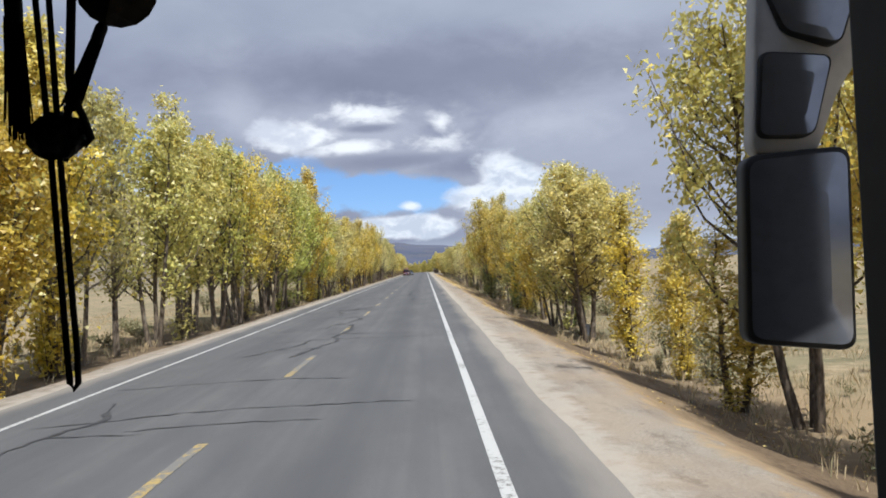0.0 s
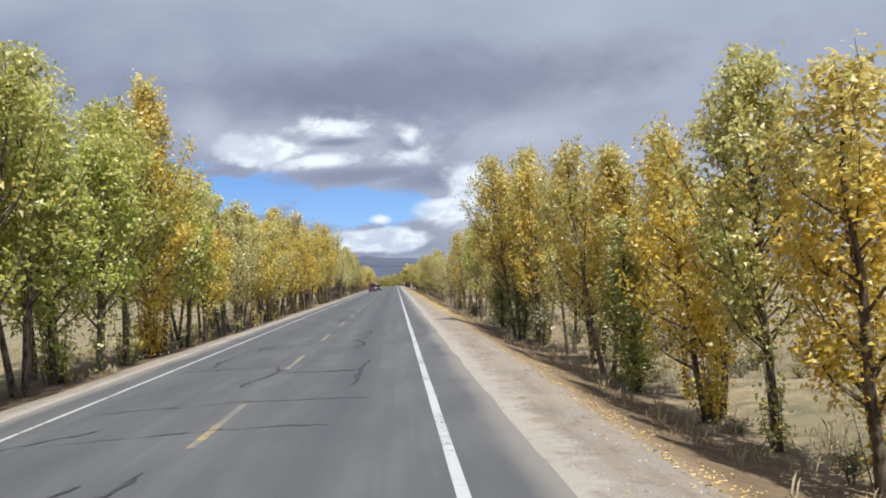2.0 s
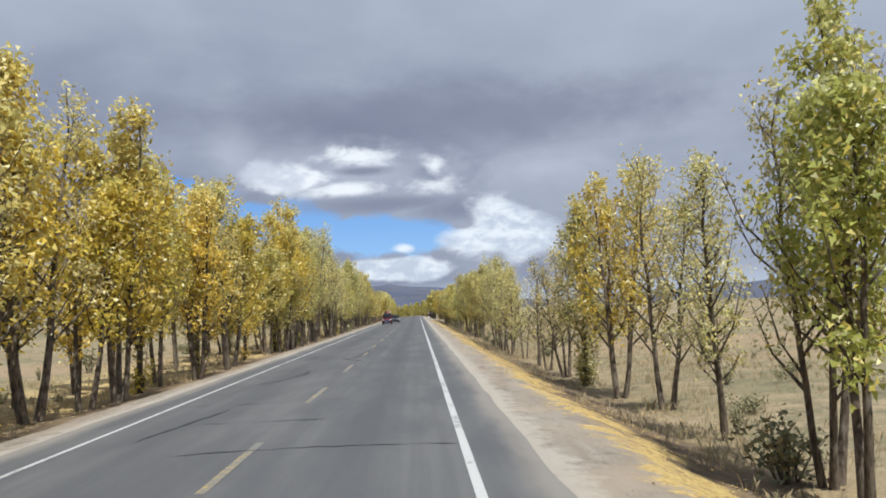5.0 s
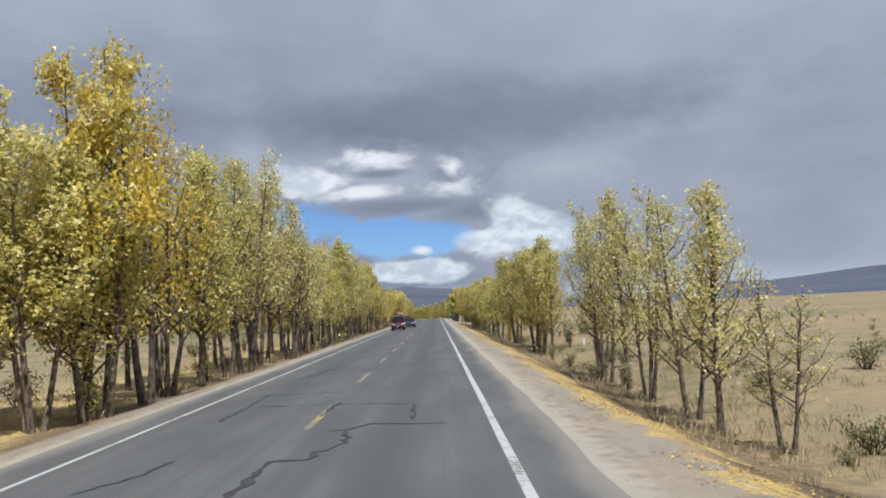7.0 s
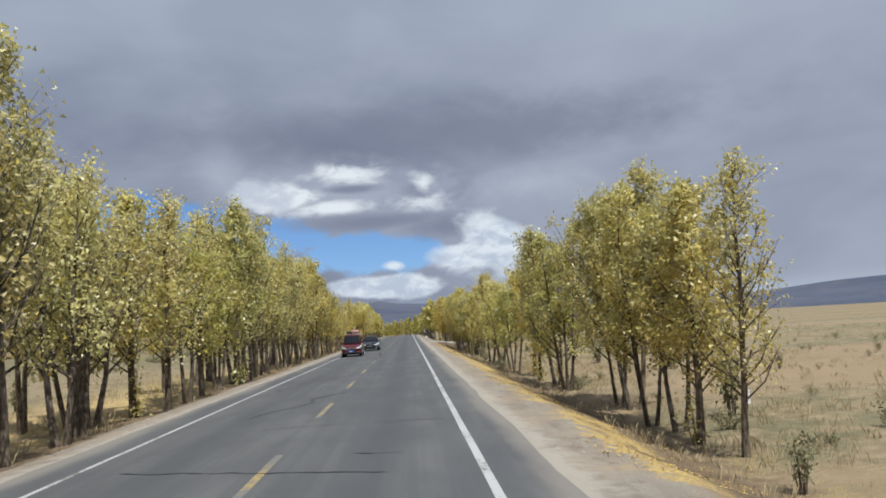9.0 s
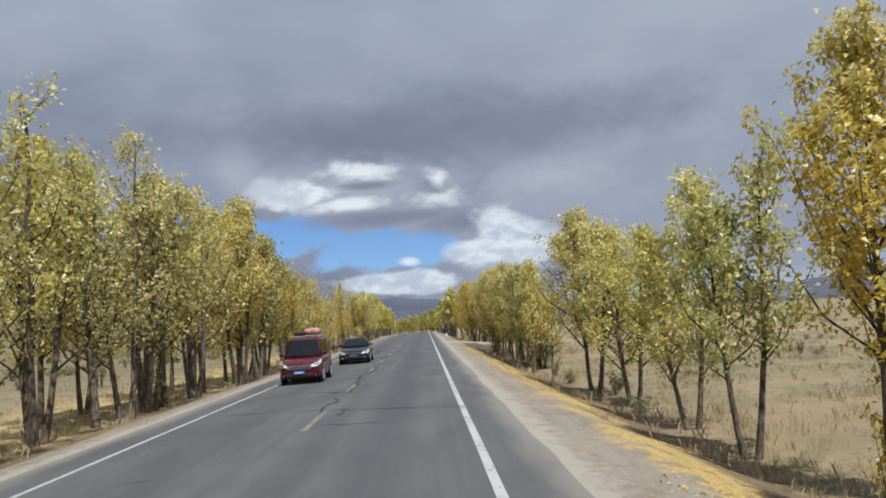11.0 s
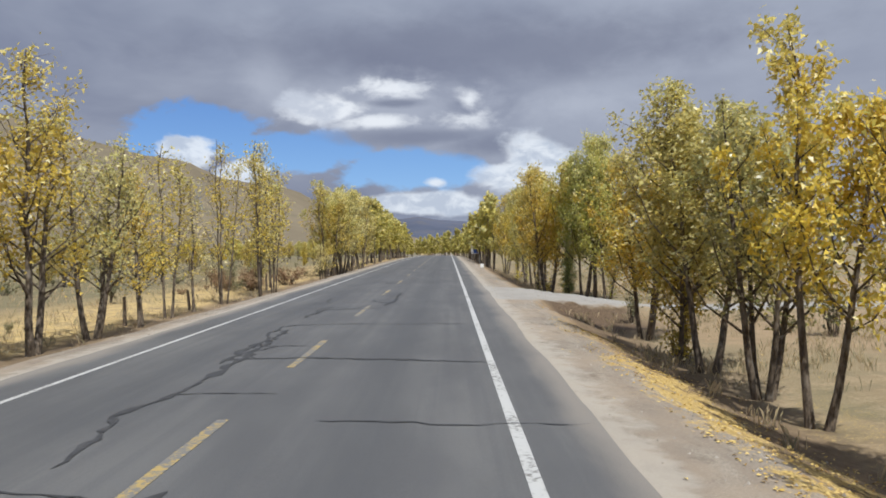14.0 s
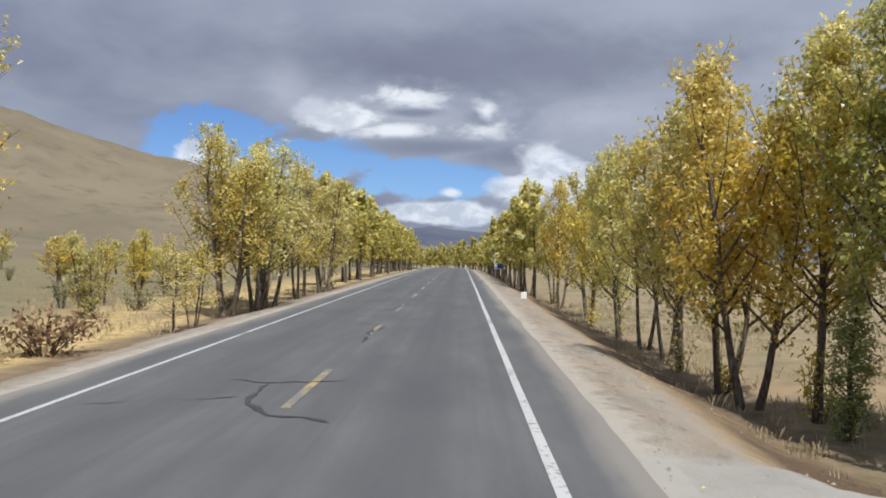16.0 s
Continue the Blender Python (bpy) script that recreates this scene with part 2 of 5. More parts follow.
    # flanks of the turn-off: dark soil, with shade painted into the brown
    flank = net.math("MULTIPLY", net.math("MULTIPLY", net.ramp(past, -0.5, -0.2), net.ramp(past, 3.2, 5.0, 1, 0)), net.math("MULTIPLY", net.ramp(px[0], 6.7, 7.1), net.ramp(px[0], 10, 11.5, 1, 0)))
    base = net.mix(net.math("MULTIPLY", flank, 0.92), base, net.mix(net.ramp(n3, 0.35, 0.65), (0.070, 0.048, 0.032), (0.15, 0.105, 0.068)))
    base = net.mix(net.math("MAXIMUM", net.math("MULTIPLY", edge_e, edge_w), drive), base, stone)
    rim = net.math("MULTIPLY", net.ramp(net.math("ABSOLUTE", x), 4.2, 4.5), net.ramp(net.math("ABSOLUTE", x), 4.7, 5.2, 1.0, 0.0))
    base = net.mix(net.math("MULTIPLY", rim, 0.6), base, (0.43, 0.395, 0.34))
    base = net.mix(net.math("MULTIPLY", drive, net.ramp(n1, 0.3, 0.65, 0.45, 0.75)), base, (0.335, 0.328, 0.308))
    flakes = net.noise(pos, 26, 4, 0.8)
    leaf = net.math("MULTIPLY", leaf, net.ramp(x, 5.7, 6.3, 0.22, 0.42))
    leaf = net.ramp(net.math("ADD", flakes, leaf), 0.70, 0.80, 0.0, 0.95)
    base = net.mix(leaf, base, net.mix(net.ramp(n3, 0.4, 0.65), (0.36, 0.25, 0.085), (0.62, 0.46, 0.19)))
    colour(net, base)
    bump(net, net.math("ADD", net.noise(pos, 55, 3, 0.7), n3), 0.6, 0.02)
    return m


def leaf_material():
    """Poplar leaves; each tree's own tint comes from its object colour."""
    m, net = material("poplar_leaf", 0.38, 0, 0.55)
    info = net.node("ShaderNodeObjectInfo")
    own = net.node("ShaderNodeNewGeometry").outputs["Random Per Island"]
    patch = net.noise(net.where, 0.9, 3, 0.6)
    tall = net.node("ShaderNodeSeparateXYZ", Vector=net.where).outputs[2]
    # leaf colour turns paler with height towards the crown top
    young = net.ramp(net.math("ADD", tall, net.math("MULTIPLY", net.math("SUBTRACT", patch, 0.5), 5.0)), 5.2, 8.2, 0.0, 0.6)
    mixed = net.math("ADD", own, net.math("MULTIPLY", net.math("SUBTRACT", patch, 0.5), 2.6))
    tint = net.mix(net.ramp(mixed, 0.55, 1.15, 0, 0.8), info.outputs["Color"], (0.24, 0.275, 0.09))
    tint = net.mix(young, tint, (0.50, 0.47, 0.20))
    tint = net.mix(net.ramp(own, 0.78, 0.84, 0, 0.6), tint, (0.60, 0.45, 0.09))
    tint = net.mix(net.ramp(own, 0.92, 0.96, 0, 0.8), tint, (0.70, 0.65, 0.38))
    bright = net.ramp(net.math("FRACT", net.math("MULTIPLY", own, 37.0)), 0, 1, 1.05, 1.6)
    tint = net.mix(1.0, tint, net.node("ShaderNodeCombineColor", Red=bright, Green=bright, Blue=bright).outputs[0], "MULTIPLY")
    colour(net, tint)
    thin = net.node("ShaderNodeBsdfTranslucent", Color=tint)
    both = net.node("ShaderNodeMixShader", Fac=0.42)
    net.links.new(net.bsdf.outputs[0], both.inputs[1])
    net.links.new(thin.outputs[0], both.inputs[2])
    net.links.new(both.outputs[0], m.node_tree.nodes["Material Output"].inputs["Surface"])
    return m


def litter_material(name, a, b, c):
    m, net = material(name, 0.85, 0, 0.15)
    own = net.node("ShaderNodeNewGeometry").outputs["Random Per Island"]
    colour(net, net.mix(net.ramp(own, 0.55, 0.9), net.mix(net.ramp(own, 0.05, 0.5), a, b), c))
    return m


def bark_material():
    m, net = material("bark", 0.9, 0, 0.15)
    rnd = net.node("ShaderNodeObjectInfo").outputs["Random"]
    f = net.noise(net.stretch(net.where, 1, 1, 0.25), 14, 4, 0.7)
    g = net.noise(net.where, 2.5, 3)
    pale = net.mix(rnd, (0.25, 0.205, 0.155), (0.15, 0.118, 0.085))
    base = net.mix(net.ramp(f, 0.35, 0.65), (0.06, 0.046, 0.034), pale)
    colour(net, net.mix(net.ramp(g, 0.54, 0.72, 0, 0.45), base, (0.30, 0.28, 0.245)))
    bump(net, f, 0.6, 0.03)
    return m


def paint_material(name, c, worn):
    m, net = material(name, 0.7, 0, 0.3)
    f = net.noise(net.where, 9, 5, 0.7)
    g = net.noise(net.where, 0.5, 3)
    wear = net.ramp(net.math("ADD", f, net.math("MULTIPLY", net.math("SUBTRACT", g, 0.5), 0.7)), worn, worn + 0.16)
    colour(net, net.mix(wear, c, (0.17, 0.165, 0.155)))
    return m


def hill_material(name, a, b, c, scale):
    m, net = material(name, 1.0, 0, 0.0)
    f = net.noise(net.where, scale, 7, 0.62)
    g = net.noise(net.where, scale * 7, 5, 0.6)
    base = net.mix(net.ramp(f, 0.35, 0.65), a, b)
    colour(net, net.mix(net.ramp(g, 0.5, 0.68, 0, 0.7), base, c))
    return m


ASPHALT, GROUND, LEAF, BARK = asphalt_material(), ground_material(), leaf_material(), bark_material()
WHITE_LINE = paint_material("white_road_paint", (0.45, 0.45, 0.437), 0.525)
YELLOW_LINE = paint_material("yellow_road_paint", (0.38, 0.28, 0.105), 0.37)
TAR = simple("tar", (0.045, 0.045, 0.048), 0.75, vary=0.3)
DRY_GRASS = litter_material("dry_grass", (0.40, 0.31, 0.18), (0.50, 0.40, 0.25), (0.28, 0.245, 0.14))
LITTER = litter_material("fallen_leaves", (0.50, 0.34, 0.09), (0.62, 0.47, 0.18), (0.34, 0.22, 0.08))
PEBBLE = litter_material("pebbles", (0.25, 0.22, 0.18), (0.33, 0.295, 0.25), (0.42, 0.385, 0.34))
TALL_GRASS = litter_material("tall_grass", (0.40, 0.325, 0.195), (0.48, 0.395, 0.25), (0.21, 0.205, 0.125))
SHRUB = litter_material("shrub_leaves", (0.16, 0.17, 0.09), (0.24, 0.23, 0.13), (0.33, 0.27, 0.15))
HILL = hill_material("hill_grass", (0.165, 0.138, 0.097), (0.21, 0.175, 0.122), (0.135, 0.122, 0.085), 0.006)
# the blue of distance haze is put into the mountains' base colour
MOUNTAIN = hill_material("mountain_haze_blue", (0.075, 0.088, 0.125), (0.11, 0.12, 0.16), (0.13, 0.125, 0.13), 0.0016)


# ---- the ground, the road and the hills ----
def mesh_from(name, verts, faces, mat_, smooth=False):
    me = bpy.data.meshes.new(name)
    me.from_pydata([tuple(map(float, v)) for v in verts], [], [tuple(map(int, f)) for f in faces])
    if mat_:
        me.materials.append(mat_)
    if smooth:
        me.shade_smooth()
    me.update()
    return me


def part(name, bm, mat_, parent, label=""):
    """Links a bmesh (or a mesh) as one mesh object under a thing or a part."""
    if isinstance(bm, bpy.types.Mesh):
        me = bm
    else:
        me = bpy.data.meshes.new(name)
        bm.to_mesh(me)
        bm.free()
    if mat_ and not me.materials:
        me.materials.append(mat_)
    ob = new(name, me)
    ob.parent = parent
    return tagged(ob, label)


def fall(y):
    """Height of the road along its length: level, then over a low crest."""
    if y < 330:
        return 0.0
    d = min(y, 640) - 330
    return -0.0000195 * d * d * 2.6 if d < 120 else -0.000050700 * 120 * 120 - 0.0122 * (d - 120)


def bend(y):
    """How far the road has swung west beyond the crest."""
    return -0.0014 * (y - 425) ** 2 if y > 425 else 0.0


EAST = [(3.0, -0.08), (4.3, -0.06), (4.7, -0.03), (5.9, -0.09), (6.25, -0.16), (6.9, -0.44), (7.8, -0.80), (8.7, -1.08), (9.6, -1.14), (11.2, -0.98), (16, -0.85), (40, -0.8)]
WEST = [(3.0, -0.08), (4.3, -0.06), (4.7, -0.03), (5.5, -0.08), (6.1, -0.24), (6.8, -0.34), (9, -0.36), (14, -0.42), (40, -0.6)]


def across(side, d):
    for (a, za), (b, zb) in zip(side, side[1:]):
        if d <= b:
            return za + (zb - za) * max(0, (d - a) / (b - a))
    return side[-1][1]


def drive_mix(x, y):
    """How far the turn-off has filled the ditch, 0 to 1; it narrows away from the road."""
    if x < 5 or not 268 < y < 288:
        return 0.0
    half = 4.8 - 0.45 * max(0.0, min(6.0, x - 6.0))
    return max(0.0, min(1.0, (half + 0.35 - abs(y - 278.0)) / 0.7))


def land(x, y):
    x = x - bend(min(y, 700))
    ragged = max(0.0, min(1.0, (abs(x) - 5.3) / 0.8)) * (0.30 * noise.noise((y * 0.16, 2, x * 0.1)) + 0.16 * noise.noise((y * 0.75, 5, 0)))
    z = across(EAST, x + ragged) if x > 0 else across(WEST, -x + ragged)
    z += (max(-0.80, -0.10 - 0.115 * max(0, x - 6.3)) - z) * drive_mix(x, y) * max(0, min(1, (40 - x) / 20))
    rough = max(0.0, min(1.0, (abs(x) - 5.6) / 2.5))
    z += rough * (0.10 * noise.noise((x * 0.35, y * 0.35, 0)) + 0.06 * noise.noise((x * 1.3, y * 1.1, 4)))
    if abs(x) > 11:
        z += min(1.0, (abs(x) - 11) / 60) * 0.9 * noise.noise((x * 0.02, y * 0.02, 7))
    return z + fall(y) - (0.5 if y > 430 and abs(x) < 20 else 0.0)


def ground_sheet():
    xs = sorted({s * v for s in (-1, 1) for v in (0, 3.0, 4.0, 4.4, 4.7, 5.1, 5.5, 5.8, 6.1, 6.3, 6.5, 6.8, 7.1, 7.5, 7.9, 8.3, 8.8, 9.4, 10, 10.7, 11.5, 12.5, 14, 16, 18, 21, 25, 30, 38, 50, 70, 100, 150, 230, 350, 600, 1000, 1800, 3000, 4600)})
    ys = [-4600, -2000, -900, -400, -200, -120, -80, -50, -35, -25] + [v * 0.8 for v in range(-25, 420)] + [336 + 3 * k for k in range(0, 60)] + [530, 560, 600, 640, 700, 800, 1000, 1400, 2000, 2800, 3600, 4600]
    verts = [(x, y, land(x, y)) for y in ys for x in xs]
    n = len(xs)
    faces = [(j * n + i, j * n + i + 1, (j + 1) * n + i + 1, (j + 1) * n + i) for j in range(len(ys) - 1) for i in range(n - 1)]
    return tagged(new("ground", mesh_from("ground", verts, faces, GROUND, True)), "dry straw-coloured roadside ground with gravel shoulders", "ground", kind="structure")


ground = ground_sheet()



def crown_height(x):
    return 0.055 * max(0.0, 1 - abs(x) / 3.6) ** 0.8


def strip(name, x0, x1, ya, yb, lift, mat_, steps=1, wobble=0.0, step=4.0):
    """A flat band lying on the road between x0 and x1."""
    n = max(1, int((yb - ya) / step))
    ys = [ya + (yb - ya) * k / n for k in range(n + 1)]
    verts, faces = [], []
    for y in ys:
        for i in range(steps + 1):
            x = x0 + (x1 - x0) * i / steps
            if wobble and i in (0, steps):
                x += wobble * (noise.noise((x * 3, y * 0.31, 2)) + 0.3 * noise.noise((x * 3, y * 0.9, 6)))
            verts.append((x + bend(y), y, crown_height(x) + lift + fall(y)))
    m = steps + 1
    faces = [(j * m + i, j * m + i + 1, (j + 1) * m + i + 1, (j + 1) * m + i) for j in range(n) for i in range(steps)]
    return mesh_from(name, verts, faces, mat_, True)


road = tagged(new("road", strip("road", -4.55, 4.55, -40, 640, 0.0, ASPHALT, 14, 0.09, 0.8)), "grey worn two-lane asphalt road with cracks and dusty edges", "road", kind="structure")
for x in (-3.5, 3.5):
    part("edge_line", strip("edge_line", x - (0.072 if x > 0 else 0.055), x + (0.072 if x > 0 else 0.055), -40, 560, 0.005, WHITE_LINE, 1, 0.012, 2.0), None, road, "worn white edge line")
for k in range(-2, 42):
    end = 10.4 + 9.93 * k + (1.9 if 20 <= k <= 24 else 0.0)
    part("centre_dash", strip("centre_dash", -0.07, 0.07, end - 3.9, end, 0.005, YELLOW_LINE, 1, 0.01, 0.8), None, road, "faded yellow centre dash")


def crack(pts, wide):
    """A tar-filled crack that runs through the points given, with ragged edges."""
    rng = random.Random(int(pts[0][0] * 100 + pts[0][1] * 37))
    line = []
    for (xa, ya), (xb, yb) in zip(pts, pts[1:]):
        n = max(2, int(math.hypot(xb - xa, yb - ya) / 0.22))
        line += [(xa + (xb - xa) * k / n + rng.uniform(-0.05, 0.05), ya + (yb - ya) * k / n + rng.uniform(-0.05, 0.05)) for k in range(n)]
    line.append(pts[-1])
    line = [(x + 0.07 * noise.noise((x * 0.9, y * 0.9, 11)) + 0.07 * noise.noise((x * 4, y * 4, 3)), y + 0.12 * noise.noise((x * 0.9, y * 0.9, 17)) + 0.10 * noise.noise((x * 4, y * 4, 8))) for x, y in line]
    verts, faces = [], []
    for k, (x, y) in enumerate(line):
        a, b = line[max(0, k - 1)], line[min(len(line) - 1, k + 1)]
        dx, dy = b[0] - a[0], b[1] - a[1]
        d = math.hypot(dx, dy) or 1
        half = wide * 1.05 * rng.uniform(0.25, 1.5) * (0.55 + 0.9 * abs(noise.noise((x * 1.1, y * 1.1, 21)))) * (0.25 if k in (0, len(line) - 1) else 1)
        for s in (-1, 1):
            xx, yy = x - s * dy / d * half, y + s * dx / d * half
            verts.append((xx, yy, crown_height(xx) + 0.009 + fall(yy)))
    faces = [(2 * k, 2 * k + 1, 2 * k + 3, 2 * k + 2) for k in range(len(line) - 1)]
    part("crack", mesh_from("crack", verts, faces, TAR), None, road)


rng = random.Random(7)
y = 6.0
while y < 330:
    kind = rng.random()
    if kind < 0.45:
        a = rng.uniform(-3.4, -1.0)
        b = rng.uniform(0.6, 4.2)
        crack([(a, y), ((a + b) / 2, y + rng.uniform(-0.2, 0.3)), (b, y + rng.uniform(-0.3, 0.3))], rng.uniform(0.025, 0.05))
    elif kind < 0.75:
        x = rng.uniform(-3.2, 0.6)
        pts = [(x, y)]
        for k in range(rng.randint(3, 7)):
            pts.append((pts[-1][0] + rng.uniform(-0.35, 0.75), pts[-1][1] + rng.uniform(0.5, 1.5)))
        crack(pts, rng.uniform(0.035, 0.075))
        if rng.random() < 0.7:
            q = pts[len(pts) // 2]
            crack([q, (q[0] + rng.choice((-1.6, 1.4)), q[1] + rng.uniform(-0.3, 0.5))], 0.035)
    else:
        x = rng.uniform(-2.8, 2.4)
        crack([(x, y), (x + rng.uniform(0.5, 1.4), y + rng.uniform(-0.2, 0.5))], 0.03)
    y += rng.uniform(2.5, 6.0)
    for known, past in ((26, 38), (52, 94), (120, 155), (209, 232), (236, 300)):
        if known < y < past:
            y = past
# the long cracks that stand out
crack([(-3.0, 12.2), (-1.6, 12.6), (0.2, 12.9), (2.6, 13.1)], 0.035)
crack([(-0.6, 20.0), (-0.3, 22.0), (0.2, 24.2), (-0.1, 25.6), (0.0, 26.9)], 0.07)
crack([(-2.7, 168.5), (0.5, 167.3), (2.0, 167.0)], 0.04)
crack([(-0.4, 57.2), (-0.1, 55.5), (-0.3, 54.4), (-0.6, 53.5), (-0.6, 52.8)], 0.06)
crack([(-3.1, 57.4), (-0.9, 57.1), (0.3, 57.9)], 0.04)
crack([(2.1, 57.4), (1.9, 55.3), (2.0, 53.3), (1.9, 52.2)], 0.06)
crack([(0.0, 55.2), (1.9, 55.1)], 0.04)
crack([(-2.4, 61.7), (-2.5, 59.3), (-2.3, 57.7)], 0.045)
crack([(0.0, 26.9), (0.1, 27.6), (0.1, 29.3), (-0.1, 31.3)], 0.08)
crack([(-0.5, 27.0), (1.5, 26.5), (3.3, 26.3)], 0.035)
crack([(-2.9, 29.2), (-1.6, 29.6), (-0.9, 29.7), (0.7, 29.1)], 0.03)
crack([(-0.9, 29.7), (-0.8, 31.0), (-0.3, 32.3), (0.1, 34.6), (-0.4, 35.9), (-1.0, 34.8)], 0.05)
crack([(-2.5, 37.5), (-0.3, 36.2), (0.4, 36.2)], 0.03)
crack([(-2.8, 43.4), (0.2, 42.3)], 0.035)
crack([(-3.4, 46.9), (-2.0, 48.5)], 0.04)
crack([(1.4, 61.7), (1.6, 62.6), (1.7, 63.2), (1.6, 64.7), (1.2, 65.4)], 0.06)
crack([(-1.9, 62.6), (-1.9, 63.7), (-1.5, 64.1), (-0.9, 64.4), (-0.3, 64.5)], 0.045)
crack([(3.1, 63.3), (4.1, 63.1)], 0.03)
crack([(-2.0, 63.7), (-2.0, 65.6)], 0.04)
crack([(1.6, 63.8), (2.1, 63.5)], 0.03)
crack([(-0.3, 64.8), (-0.2, 65.4), (0.1, 65.5), (0.8, 65.1)], 0.04)
crack([(-2.8, 65.3), (-2.0, 65.2), (-1.8, 65.6)], 0.04)
crack([(1.2, 65.4), (1.6, 66.3), (1.9, 67.3)], 0.04)
crack([(3.2, 68.3), (4.1, 68.0)], 0.03)
crack([(1.3, 68.5), (1.8, 68.6), (2.2, 68.1)], 0.03)
crack([(-3.0, 68.6), (-2.1, 68.7), (-1.2, 68.5), (-0.7, 69.1), (0.1, 68.8)], 0.03)
crack([(1.8, 68.9), (1.7, 71.1)], 0.04)
crack([(0.1, 69.8), (0.1, 71.1), (0.4, 71.8)], 0.05)
crack([(-1.3, 79.2), (-0.8, 79.6), (-0.3, 81.3), (-0.5, 83.2), (-0.5, 84.5), (-0.1, 86.0), (0.2, 87.9), (0.5, 92.6)], 0.07)
crack([(-2.8, 80.3), (-2.2, 80.2), (-1.6, 80.3)], 0.05)
crack([(-3.7, 81.5), (-2.8, 81.5)], 0.03)
crack([(1.6, 85.1), (3.6, 84.7)], 0.03)
crack([(-2.2, 86.6), (-1.2, 86.8)], 0.03)
crack([(-3.6, 94.2), (-1.7, 93.4)], 0.03)
crack([(-2.5, 100.6), (-1.8, 105.2)], 0.05)
crack([(0.0, 121.2), (0.1, 122.2), (0.1, 122.7), (-0.5, 123.5), (-0.8, 124.4), (-0.5, 124.8), (-0.1, 125.7), (-0.1, 127.8), (-0.0, 131.9)], 0.075)
crack([(3.3, 121.5), (3.9, 121.3)], 0.03)
crack([(1.1, 121.9), (2.3, 121.5)], 0.035)
crack([(1.0, 123.9), (2.8, 123.7)], 0.03)
crack([(-2.7, 124.8), (-2.1, 124.9), (-0.8, 124.4)], 0.04)
crack([(-3.2, 125.8), (-2.5, 125.8), (-2.5, 128.0)], 0.05)
crack([(0.0, 126.9), (1.8, 125.9), (4.0, 123.5)], 0.03)
crack([(-2.9, 129.5), (-1.6, 129.1)], 0.03)
crack([(0.1, 129.6), (1.6, 129.7), (3.4, 128.9)], 0.03)
crack([(-0.0, 130.4), (0.0, 131.2), (-0.0, 132.3), (0.5, 132.4), (0.5, 133.1), (0.8, 133.3)], 0.06)
crack([(-2.2, 130.9), (-2.1, 131.4), (-1.7, 132.0), (-1.6, 133.0)], 0.05)
crack([(0.8, 133.3), (0.9, 133.9), (0.8, 135.4), (1.2, 136.0), (2.7, 135.7)], 0.045)
crack([(0.4, 135.2), (0.8, 135.4)], 0.03)
crack([(0.0, 137.4), (-0.0, 138.7), (0.1, 140.2)], 0.07)
crack([(-2.2, 137.7), (-2.2, 140.5), (-2.3, 143.1)], 0.05)
crack([(1.9, 139.1), (2.0, 136.3)], 0.05)
crack([(-2.1, 140.4), (-0.7, 139.8), (1.9, 139.1)], 0.03)
crack([(-3.4, 143.3), (-2.2, 143.2), (-0.1, 142.7)], 0.035)
crack([(-1.7, 146.4), (-0.8, 146.4)], 0.04)
crack([(-2.2, 149.0), (-2.0, 150.2), (-2.0, 152.2), (-1.4, 154.3)], 0.05)
crack([(-2.3, 149.5), (-1.8, 150.4), (-0.4, 150.4)], 0.03)
crack([(0.4, 209.7), (0.5, 210.8)], 0.05)
crack([(-0.1, 210.5), (-0.2, 212.0), (-0.0, 213.7), (-0.2, 214.9), (-0.5, 214.9)], 0.055)
crack([(-3.1, 211.9), (-1.2, 211.6), (0.6, 211.0), (3.5, 210.2), (4.1, 210.1)], 0.035)
crack([(-3.4, 215.8), (-2.6, 216.8)], 0.03)
crack([(0.8, 216.6), (2.5, 216.3), (4.1, 216.0)], 0.03)
crack([(-2.7, 217.3), (-1.3, 217.8), (0.1, 216.2), (0.1, 219.0), (-0.1, 221.4)], 0.045)
crack([(0.1, 226.0), (-0.0, 226.8), (0.1, 227.4), (0.1, 228.3), (0.1, 229.4), (-0.0, 231.6), (-0.1, 233.4), (0.2, 233.9), (0.6, 234.0)], 0.06)
crack([(-2.9, 228.9), (-2.5, 229.1), (-1.4, 229.4), (0.1, 229.6), (2.5, 229.1), (4.2, 228.9)], 0.035)
crack([(-2.2, 231.1), (-1.5, 231.0), (-0.7, 230.9)], 0.03)
crack([(-2.0, 237.2), (-0.8, 236.9), (0.1, 237.4)], 0.03)
crack([(-0.1, 240.6), (-0.1, 242.0), (-0.1, 243.5), (-0.1, 244.9), (0.1, 246.9), (0.3, 247.8)], 0.1)
crack([(-2.0, 242.5), (-1.2, 242.5), (-0.4, 242.5), (-0.1, 242.2), (0.5, 241.7)], 0.05)
crack([(1.4, 243.2), (1.8, 243.3), (2.4, 243.1), (3.1, 243.0)], 0.03)
crack([(-2.0, 245.0), (-1.8, 245.9), (-1.4, 246.4)], 0.04)
crack([(-0.7, 246.2), (-0.3, 246.4), (0.1, 247.1), (0.7, 246.5)], 0.03)
crack([(-3.4, 248.4), (-1.0, 247.8), (2.3, 246.9), (4.4, 246.8)], 0.03)
crack([(-1.4, 255.4), (-1.4, 256.0), (-1.4, 256.4), (-1.4, 257.0), (-1.4, 258.0), (-1.3, 258.8), (-1.6, 260.3), (-1.6, 261.9), (-1.0, 262.2)], 0.07)
crack([(-1.4, 255.8), (-0.3, 255.9), (0.6, 255.8), (1.6, 255.8), (3.5, 255.5)], 0.075)
